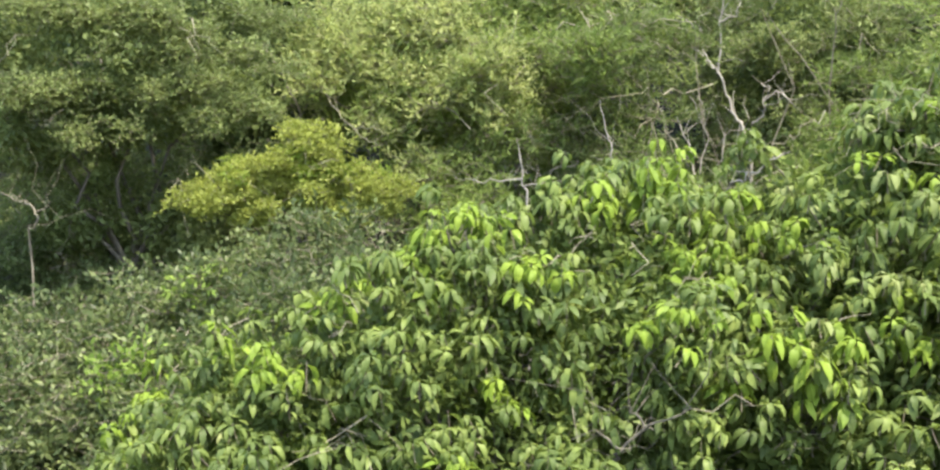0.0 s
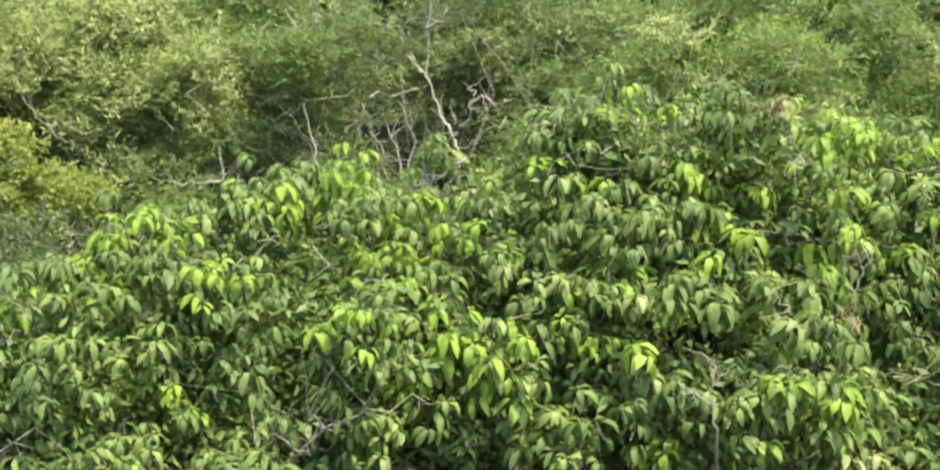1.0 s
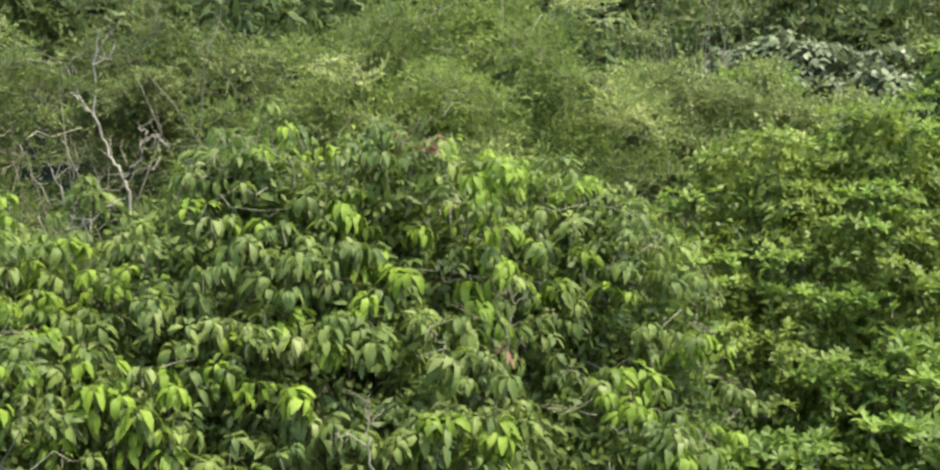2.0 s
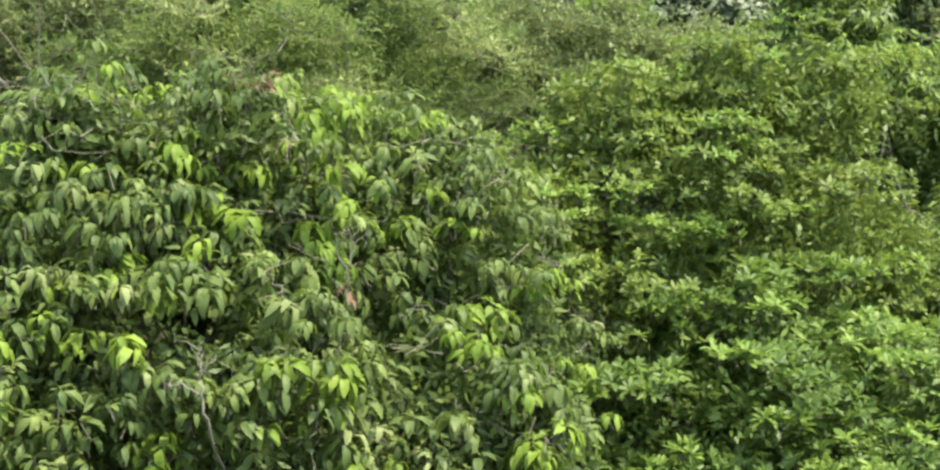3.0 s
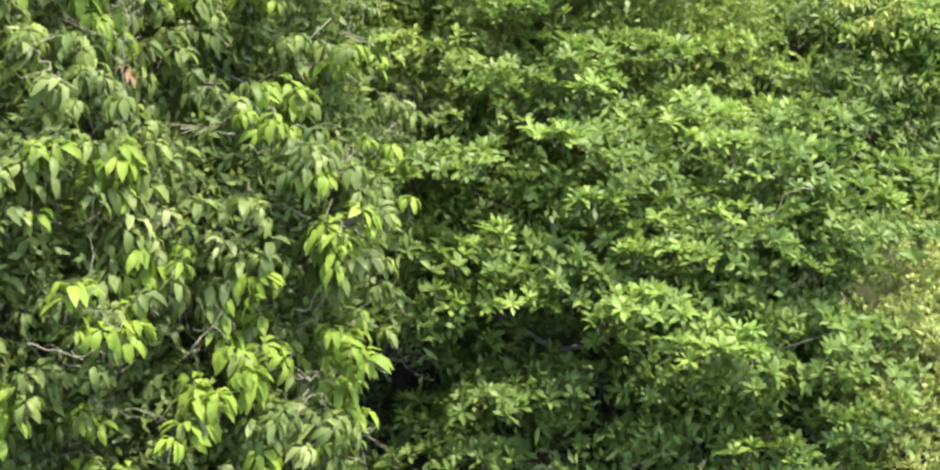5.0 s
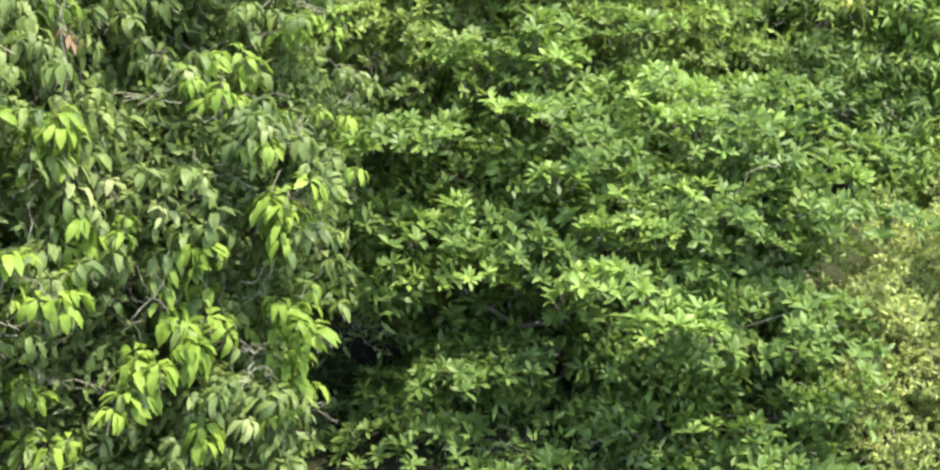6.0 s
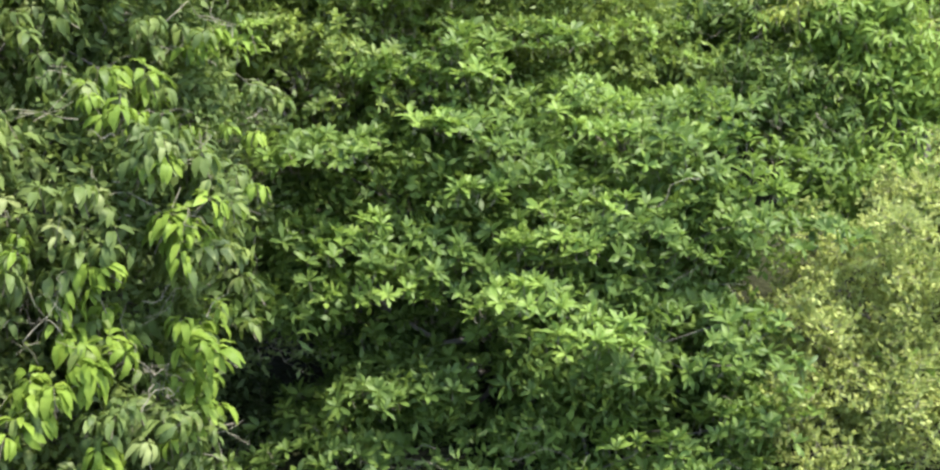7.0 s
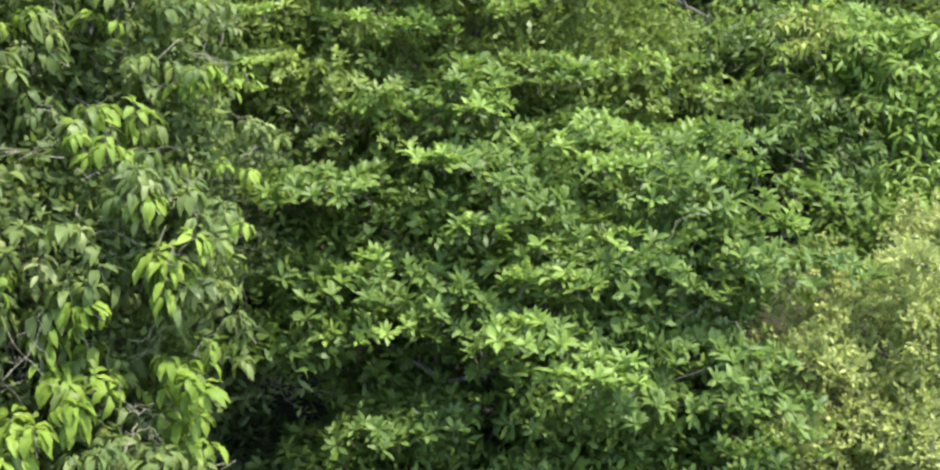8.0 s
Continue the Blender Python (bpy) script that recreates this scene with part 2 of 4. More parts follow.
# ---------------------------------------------------------------- sprays of leaves; material 0 leaf, 1 twig
def droop_spray(rng, length=0.2, width=0.085, count=8, segs=3, hang=-1.35):
    """A hanging tuft: loose leaves along a drooping shoot."""
    out = []
    stem = 0.12 + 0.08 * rng.random()
    for k in range(count):
        turn = k * 2.4 + rng.normal(0, 0.35)
        at = np.array([0, 0, -stem * rng.random()])
        size = rng.uniform(0.6, 1.15)
        v, q = leaf(length * size, width * size * rng.uniform(0.85, 1.15), rng.uniform(-0.2, 0.65), hang + rng.normal(0, 0.2), turn, segs, 0.46, rng.uniform(0.1, 0.4),
                    rng.uniform(0.4, 0.75), rng.normal(0, 0.28))
        out.append((v + at + np.array([np.cos(turn), np.sin(turn), 0]) * rng.uniform(0.01, 0.05), q, 0))
    v, q = tube([(0.01, 0.0, -stem * 1.6), (0, 0, 0.01)], [0.005, 0.003], 3)
    out.append((v, q, 1))
    return joined(out)


def parasol_spray(rng, length=0.21, width=0.082, count=8, segs=4, hang=-1.25, spread=1.0):
    """A whorl at a twig's tip: leaves arch out from one point and hang round it like a parasol."""
    out = []
    for k in range(count):
        turn = k * 6.283 / count * 1.0 + (0.4 if k % 2 else 0.0) + rng.normal(0, 0.16)
        upper = k % 3 == 0
        size = rng.uniform(0.72, 0.88) if upper else rng.uniform(0.9, 1.12)
        reach = (0.015 if upper else 0.03) + 0.015 * rng.random()
        rise = rng.uniform(0.35, 0.8) if upper else rng.uniform(0.0, 0.5)
        v, q = leaf(length * size, width * size * rng.uniform(0.9, 1.12), rise * spread, hang + rng.normal(0, 0.16), turn, segs, 0.47, rng.uniform(0.05, 0.3),
                    rng.uniform(0.38, 0.62), rng.normal(0, 0.16))
        out.append((v + np.array([np.cos(turn) * reach, np.sin(turn) * reach, 0.012 if upper else -0.012]), q, 0))
    bend = rng.normal(0, 0.05, 2)
    v, q = tube([(bend[0], bend[1], -0.2), (bend[0] * 0.4, bend[1] * 0.4, -0.1), (0, 0, 0.01)], [0.006, 0.005, 0.003], 3)
    out.append((v, q, 1))
    return joined(out)


def rosette(rng, length=0.13, width=0.05, count=10, segs=3):
    """An open rosette of narrow leaves at a twig's tip."""
    out = []
    for k in range(count):
        turn = k * 2.4 + rng.normal(0, 0.25)
        size = rng.uniform(0.7, 1.12)
        rise = rng.uniform(0.05, 1.15)
        v, q = leaf(length * size, width * size * rng.uniform(0.85, 1.15), rise, rise - rng.uniform(0.2, 0.8), turn, segs, 0.62, 0.25, 1.0, rng.normal(0, 0.35), 0.18)
        out.append((v + np.array([0, 0, -0.035 * rng.random()]), q, 0))
    v, q = tube([(0, 0, -0.14), (0, 0, 0.0)], [0.005, 0.003], 3)
    out.append((v, q, 1))
    return joined(out)


def twig_spray(rng, reach=0.28, length=0.06, width=0.032, count=18, arms=3, upright=0.4):
    """Small leaves along a few forking twigs."""
    out = []
    for arm in range(arms):
        turn = arm * 6.283 / arms + rng.normal(0, 0.4)
        rise = rng.uniform(-0.2, 0.9)
        way = np.array([np.cos(turn) * np.cos(rise), np.sin(turn) * np.cos(rise), np.sin(rise)])
        v, q = tube([(0, 0, 0), way * reach * 0.9], [0.004, 0.0015], 3)
        out.append((v, q, 1))
        for k in range(count // arms):
            at = way * reach * (0.1 + 0.9 * (k + rng.random()) / (count // arms))
            v, q = small_leaf(rng, length * rng.uniform(0.7, 1.25), width * rng.uniform(0.8, 1.2), way * 0.5 + rng.normal(0, 0.6, 3) + np.array([0, 0, upright]))
            out.append((v + at, q, 0))
    return joined(out)


def fill_spray(rng, reach=0.2, length=0.19, width=0.07, count=10):
    """Plain leaves inside a crown."""
    out = []
    for k in range(count):
        v, q = small_leaf(rng, length * rng.uniform(0.7, 1.2), width * rng.uniform(0.8, 1.2), rng.normal(size=3) + np.array([0, -0.3, -0.3]))
        out.append((v + rng.normal(0, reach * 0.5, 3), q, 0))
    return joined(out)


RNG = np.random.default_rng(7)
SPRAYS = {
    "droop": [parasol_spray(RNG, 0.22, 0.077, 9 + k % 3, 3, -1.42) for k in range(9)] + [parasol_spray(RNG, 0.2, 0.072, 7, 3, -0.7, 1.3)] + [droop_spray(RNG, 0.2, 0.072, 8, 3, -1.2) for k in range(2)],
    "rosette": [rosette(RNG, 0.168, 0.058, count=10 + k % 3, segs=3) for k in range(12)],
    "small": [twig_spray(RNG, 0.28, 0.085, 0.042, 21) for k in range(8)],
    "tiny": [twig_spray(RNG, 0.2, 0.085, 0.034, 24) for k in range(8)],
    "feather": [twig_spray(RNG, 0.42, 0.12, 0.026, 50, 5, 0.15) for k in range(8)],
    "hang": [droop_spray(RNG, 0.2, 0.055, 9, 2, -0.95) for k in range(8)],
    "broad": [droop_spray(RNG, 0.22, 0.14, 6, 3, -0.8) for k in range(5)],
    "far": [twig_spray(RNG, 0.6, 0.17, 0.06, 26, 4, 0.4) for k in range(6)],
    "fill": [fill_spray(RNG) for k in range(6)],
}


def turn_to(rng, normal, lean, wild=0.22):
    """A random turn about an axis that leans from the upright towards normal."""
    axis = np.array([0, 0, 1.0]) * (1 - lean) + np.asarray(normal) * lean + rng.normal(0, wild, 3)
    axis /= np.linalg.norm(axis)
    a = np.cross(axis, [np.cos(t := rng.uniform(0, 6.283)), np.sin(t), 0.1])
    a /= np.linalg.norm(a)
    return np.stack([a, np.cross(axis, a), axis], 1)


def ground_height(x, y):
    """The hillside: low in front, rising behind and towards the west."""
    rise = 0.20 * max(0.0, y - 7) - 0.1 * max(0.0, y - 45)
    west = 0.30 * max(0.0, -x - 5)
    return min(22.0, max(0.0, rise)) + min(9.0, west) + 0.25 * math.sin(x * 0.7) * math.cos(y * 0.5)


def inside(p, lobes, skip, shrink=0.8):
    for k, (c, r) in enumerate(lobes):
        if k != skip and (((p - c) / (r * shrink)) ** 2).sum() < 1:
            return True
    return False


def make_tree(name, label, category, base, lobes, spray, mats, seed, pad=0.5, cover=1.6, per_pad=14, flatten=0.45, lean=0.3, young=0.15,
              size=(0.8, 1.2), trunk=0.16, filler=26, fill_size=1.0, wild=0.22, picked=0, extra=(), group="", inner=0.25, bark=None, low=-0.45, twigs=0, twig_size=1.0, grow=None, puff=0.0, rim=0.0, extra_count=9, pale=0.0, hollows=(), fill_depth=(0.5, 0.84)):
    """A tree: trunk, one limb for each lobe of the crown, and leaf sprays in pads over the lobes.
    mats: leaf, twig, young leaf (on some trees a lighter leaf that paints sunlit pads) and, where pale is set, pale old
    leaf. extra: places of pads of that third leaf. picked: how many sprays nearest the open side are parts of their
    own.
    hollows: dark gaps between the boughs, where no leaves grow."""
    rng = np.random.default_rng(seed)
    bark = bark or BARK
    bx, by = base
    bz = ground_height(bx, by) - 0.1
    tree = tagged(new(name), label=label, category=category, group=group)
    tree.location = (bx, by, bz)
    origin = np.array([bx, by, bz])
    lobes = [(np.array(c, float), np.array(r, float)) for c, r in lobes]
    middle = np.mean([c for c, _ in lobes], 0)
    fork = origin + (middle - origin) * np.array([0.5, 0.5, 0.45])
    line = crooked(rng, origin, fork, 6, 0.03)
    v, q = tube(line - origin, np.linspace(trunk * 1.25, trunk * 0.8, 6), 9)
    part("trunk", quad_mesh("trunk", v, q, [bark]), tree)
    places, turns, sizes, kinds, owner, branches = [], [], [], [], [], []
    for k, (c, r) in enumerate(lobes):
        limb = crooked(rng, fork, c, 6, 0.05, -0.05)
        pieces = [(*tube(limb - origin, np.linspace(trunk * 0.48, trunk * 0.14, 6), 6), 0)]
        area = 4 * np.pi * ((r[0] * r[1]) ** 1.6 + (r[0] * r[2]) ** 1.6 + (r[1] * r[2]) ** 1.6) ** (1 / 1.6) / 3 ** (1 / 1.6)
        want = int(area * cover / (np.pi * pad * pad))
        spots = []
        for _ in range(want):
            d = rng.normal(size=3)
            d /= np.linalg.norm(d)
            if d[2] < low or (d[1] > 0.6 and d[2] < 0.55):
                continue
            depth = rng.uniform(0.86, 1.04) + (puff and puff * rng.uniform(-0.6, 1.0)) if rng.random() > inner else rng.uniform(0.45, 0.8)
            at = c + d * r * depth
            if not inside(at, lobes, k):
                # Upward pads get the lighter third leaf more often, which also paints sunlit tops.
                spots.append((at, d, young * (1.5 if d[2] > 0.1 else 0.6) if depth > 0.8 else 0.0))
        for _ in range(int(area * filler)):
            d = rng.normal(size=3)
            d /= np.linalg.norm(d)
            at = c + d * r * rng.uniform(*fill_depth)
            if not inside(at, lobes, k, 0.5):
                places.append(at)
                turns.append(turn_to(rng, d, 0.5))
                sizes.append(fill_size * rng.uniform(0.8, 1.3))
                kinds.append(3)
        for at, d, fresh in spots:
            if rng.random() < 0.4:
                start = limb[rng.integers(3, 6)]
                pieces.append((*tube(crooked(rng, start, at, 4, 0.06, -0.06) - origin, np.linspace(trunk * 0.09, 0.005, 4), 4), 0))
            is_young_or_lit = rng.random() < fresh
            wide = pad * rng.uniform(0.65, 1.25)
            leafy = 1.0 if grow is None else float(np.interp(at[0], grow[:2], grow[2:4]) * np.interp(at[1], grow[4:6], grow[6:8]))
            for _ in range(max(3, int(per_pad * rng.uniform(0.6, 1.3) / leafy**1.7))):
                a, rad = rng.uniform(0, 6.283), wide * np.sqrt(rng.random())
                off = np.array([np.cos(a) * rad, np.sin(a) * rad, 0])
                off[2] = flatten * (wide * 0.8 * (1 - (rad / wide) ** 2) + rng.normal(0, 0.25) * wide)
                off += d * 0.12 * wide * rng.normal()
                places.append(at + off)
                turns.append(turn_to(rng, d + rim * rad / wide * np.array([np.cos(a), np.sin(a), 0]), lean, wild))
                sizes.append(leafy * rng.uniform(*size))
                kinds.append(2 if is_young_or_lit and rng.random() < 0.8 else 4 if rng.random() < pale else 0)
        v, q, _ = joined(pieces)
        branches.append(part("limb", quad_mesh("limb", v, q, [bark]), tree))
        owner += [k] * (len(places) - len(owner))
    if twigs:
        pieces = []
        while len(pieces) < twigs:
            c, r = lobes[rng.integers(len(lobes))]
            d = rng.normal(size=3)
            d /= np.linalg.norm(d)
            at = c + d * r * rng.uniform(0.92, 1.08)
            if d[1] > 0.3 or inside(at, lobes, -1, 0.8):
                continue
            side = rng.normal(size=3)
            way = d * rng.uniform(-0.25, 0.35) + (side - d * (side @ d)) * np.array([1, 1, 0.6])
            tip = at + way / np.linalg.norm(way) * rng.uniform(0.2, 0.75) * twig_size
            thick = rng.uniform(0.003, 0.007) * twig_size
            line = crooked(rng, at, tip, 6, 0.08, rng.uniform(-0.16, 0.16))
            pieces.append((*tube(line - origin, np.linspace(thick, 0.002, 6), 3), 0))
            if rng.random() < 0.5:
                fork = line[3] + (tip - at) * 0.35 + rng.normal(0, 0.1, 3) * twig_size
                pieces.append((*tube(crooked(rng, line[2], fork, 4, 0.08) - origin, np.linspace(thick * 0.6, 0.002, 4), 3), 0))
        v, q, _ = joined(pieces)
        part("deadwood", quad_mesh("deadwood", v, q, [TWIG_PALE]), tree, "pale leafless twigs among the leaves", "stuff")
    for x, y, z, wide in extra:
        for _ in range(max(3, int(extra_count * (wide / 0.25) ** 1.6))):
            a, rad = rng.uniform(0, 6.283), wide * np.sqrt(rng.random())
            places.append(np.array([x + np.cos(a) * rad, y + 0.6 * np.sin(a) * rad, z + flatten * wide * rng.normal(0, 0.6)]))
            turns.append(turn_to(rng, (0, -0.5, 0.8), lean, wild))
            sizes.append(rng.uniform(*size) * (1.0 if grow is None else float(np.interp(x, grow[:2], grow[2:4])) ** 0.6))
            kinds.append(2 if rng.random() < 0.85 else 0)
    for at in places[len(owner) :]:
        owner.append(int(np.argmin([np.linalg.norm((at - c) / r) for c, r in lobes])))
    places, turns, sizes, kinds = np.array(places) - origin, np.array(turns), np.array(sizes), np.array(kinds)
    pick = rng.integers(0, len(SPRAYS[spray]), len(places))
    for c, r in hollows:
        kinds[(((places + origin - np.array(c)) / np.array(r)) ** 2).sum(1) < 1] = 9
    near = np.argsort(places[:, 1] - 0.5 * places[:, 2] + 50 * (kinds == 3) + 90 * (kinds == 9))[:picked]
    alone = np.zeros(len(places), bool)
    alone[near] = True
    vs, qs, ms, at = [], [], [], 0
    for k, (sv, sq, sm) in enumerate(SPRAYS["fill"]):
        use = np.flatnonzero(kinds == 3)[k :: len(SPRAYS["fill"])]
        if len(use):
            v = np.einsum("nij,vj->nvi", turns[use], sv) * sizes[use, None, None] + places[use, None]
            vs.append(v.reshape(-1, 3))
            qs.append((sq[None] + (np.arange(len(use)) * len(sv))[:, None, None] + at).reshape(-1, 4))
            ms.append(np.tile(sm, len(use)))
            at += len(use) * len(sv)
    for k, (sv, sq, sm) in enumerate(SPRAYS[spray]):
        for kind, tone in ((0, 0), (2, 2), (4, 3)):
            use = np.flatnonzero((pick == k) & (kinds == kind) & ~alone)
            if len(use):
                v = np.einsum("nij,vj->nvi", turns[use], sv) * sizes[use, None, None] + places[use, None]
                vs.append(v.reshape(-1, 3))
                qs.append((sq[None] + (np.arange(len(use)) * len(sv))[:, None, None] + at).reshape(-1, 4))
                ms.append(np.tile(np.where(sm == 0, tone, 1), len(use)))
                at += len(use) * len(sv)
            if picked and (alone & (pick == k) & (kinds == kind)).any():
                shared = quad_mesh("leaf_spray", sv, sq, list(mats), np.where(sm == 0, tone, 1))
                for i in np.flatnonzero((pick == k) & (kinds == kind) & alone):
                    ob = part("leaf_spray", shared, branches[owner[i]])
                    ob.matrix_local = Matrix.Translation(places[i]) @ Matrix(turns[i].tolist()).to_4x4() @ Matrix.Scale(sizes[i], 4)
    part("crown", quad_mesh("crown", np.concatenate(vs), np.concatenate(qs), list(mats), np.concatenate(ms)), tree, kind="stuff")
    return tree


def bare_tree(label, base, lines, thick, seed, group="", wood=None):
    """A leafless tree: branch lines, each with finer side twigs."""
    rng = np.random.default_rng(seed)
    origin = np.array(base, float)
    tree = tagged(new("bare_tree"), label=label, category="dead tree", group=group)
    tree.location = base
    for n, line in enumerate(lines):
        p = np.array(line, float) - origin
        fine = np.concatenate([np.linspace(p[i], p[i + 1], 4, endpoint=False) for i in range(len(p) - 1)] + [p[-1:]])
        fine[1:-1] += rng.normal(0, 0.018, (len(fine) - 2, 3))
        r0 = thick * (1.0 if n == 0 else 0.62)
        pieces = [(*tube(fine, np.linspace(r0, r0 * 0.3, len(fine)), 7), 0)]
        for _ in range(5):
            i = rng.integers(2, len(fine))
            tip = fine[i] + rng.normal(0, 0.28, 3) + np.array([0, 0, 0.28])
            pieces.append((*tube(crooked(rng, fine[i], tip, 4, 0.1), [r0 * 0.28, r0 * 0.2, r0 * 0.14, r0 * 0.06], 4), 0))
        v, q, _ = joined(pieces)
        part("trunk" if n == 0 else "branch", quad_mesh("branch", v, q, [wood or BARK_PALE]), tree)
    return tree


# ---------------------------------------------------------------- ground
def make_ground():
    n = 121
    t = np.linspace(-1, 1, n)
    xs = np.sign(t) * (np.abs(t) * 30 + np.abs(t) ** 6 * 1500)
    ys = xs + 12
    gx, gy = np.meshgrid(xs, ys)
    z = np.array([[ground_height(x, y) for x, y in zip(r, s)] for r, s in zip(gx, gy)])
    v = np.stack([gx.ravel(), gy.ravel(), z.ravel()], 1)
    i = np.arange(n * n).reshape(n, n)
    q = np.stack([i[:-1, :-1], i[:-1, 1:], i[1:, 1:], i[1:, :-1]], -1).reshape(-1, 4)
    g = new("ground", quad_mesh("ground", v, q, [LITTER]))
    tagged(g, label="brown soil hillside covered with leaf litter under trees", category="ground", kind="structure")


make_ground()

# ---------------------------------------------------------------- the trees with hanging leaves
BROAD_TOP = [((-3.75, 11.1, 7.95), (0.5, 0.5, 0.42)), ((-2.5, 11.5, 7.9), (0.5, 0.5, 0.42)), ((-4.2, 11.4, 6.75), (1.5, 1.4, 1.4)), ((-3.2, 11.8, 7.0), (1.1, 1.0, 1.2)), ((-2.6, 12.5, 6.85), (1.4, 1.3, 1.4)), ((-1.6, 13.0, 6.2), (1.3, 1.2, 1.35)), ((-3.0, 11.1, 5.9), (1.5, 1.3, 1.3)), ((-4.6, 10.4, 5.8), (1.4, 1.3, 1.3)), ((-0.3, 11.7, 5.3), (0.5, 0.5, 0.5)), ((-1.25, 13.0, 7.05), (1.1, 0.9, 0.9)), ((-0.5, 13.3, 6.6), (0.9, 0.8, 0.95)), ((-0.1, 13.2, 5.7), (0.7, 0.7, 0.9))]
BROAD_SKIRT = [((-1.35, 12.0, 4.9), (1.3, 1.1, 1.3)), ((-0.65, 12.0, 4.1), (1.0, 0.9, 1.3)), ((-2.6, 10.9, 4.5), (1.5, 1.0, 1.2)), ((-4.6, 10.0, 4.3), (1.5, 1.2, 1.2)), ((-1.4, 11.2, 3.1), (1.4, 0.9, 1.1)), ((-0.6, 11.8, 2.6), (0.9, 0.8, 1.0)), ((-0.7, 11.5, 1.5), (1.1, 0.8, 0.9)), ((0.15, 11.7, 4.8), (0.5, 0.5, 0.5))]
TOP_SHOOTS = ((-4.36, 9.16, 6.34, 0.28), (-1.81, 11.34, 6.78, 0.25), (-2.88, 10.96, 7.71, 0.25), (-1.61, 11.00, 7.99, 0.25), (-1.60, 10.58, 5.69, 0.22), (-4.09, 9.14, 6.09, 0.20), (-0.06, 11.18, 5.56, 0.20), (0.56, 11.14, 5.25, 0.20), (-1.99, 10.06, 6.06, 0.18), (-5.01, 9.47, 6.70, 0.16), (-2.46, 10.86, 7.11, 0.16), (-2.84, 9.88, 5.33, 0.16), (-2.62, 10.20, 6.87, 0.15), (-3.98, 9.15, 5.87, 0.14), (-3.19, 10.05, 6.75, 0.15), (-2.82, 9.94, 6.62, 0.14), (-1.52, 10.64, 5.75, 0.16), (-3.01, 9.69, 6.23, 0.14), (-4.69, 8.97, 6.01, 0.12), (-4.08, 9.08, 6.17, 0.12), (-3.38, 9.77, 6.35, 0.12), (-5.58, 9.42, 5.62, 0.12))
SKIRT_SHOOTS = ((0.25, 11.16, 3.97, 0.28), (-1.70, 10.02, 4.64, 0.22), (0.04, 11.33, 4.99, 0.20), (-0.59, 11.01, 4.62, 0.20), (0.08, 11.28, 3.36, 0.20), (-2.48, 9.92, 4.03, 0.20), (0.20, 11.67, 3.18, 0.19), (-0.44, 10.39, 3.29, 0.17), (-1.65, 10.17, 3.26, 0.17), (-0.59, 10.64, 3.93, 0.16), (-0.90, 10.88, 4.48, 0.16), (-0.91, 10.35, 3.75, 0.16), (-3.40, 9.87, 5.12, 0.16), (-1.81, 10.05, 4.95, 0.17), (-0.99, 10.50, 3.85, 0.14), (-0.65, 10.63, 3.84, 0.14), (0.04, 11.11, 5.08, 0.16), (-1.44, 10.09, 4.55, 0.13), (-0.95, 10.42, 3.87, 0.13), (0.08, 11.39, 3.52, 0.17), (-1.08, 10.22, 3.54, 0.14), (0.23, 11.43, 3.90, 0.14), (-0.69, 10.91, 4.68, 0.12), (-0.60, 10.88, 4.06, 0.16), (0.18, 11.06, 4.70, 0.12))
make_tree("tree", "broad tree with drooping dark green leaves and lime young shoots", "tree", (-2.6, 13.2), BROAD_TOP + BROAD_SKIRT,
    "droop", (LEAF_DROOP, TWIG, LEAF_YOUNG, LEAF_PALE), 11, pale=0.1, pad=0.36, cover=1.75, per_pad=5.6, flatten=0.7, lean=0.12, twigs=420, wild=0.24, puff=0.1, grow=(-4.6, -0.8, 0.72, 0.92, 12.2, 13.0, 1.0, 0.74), fill_size=0.7, filler=24, young=0.17, picked=300, extra=TOP_SHOOTS + SKIRT_SHOOTS)
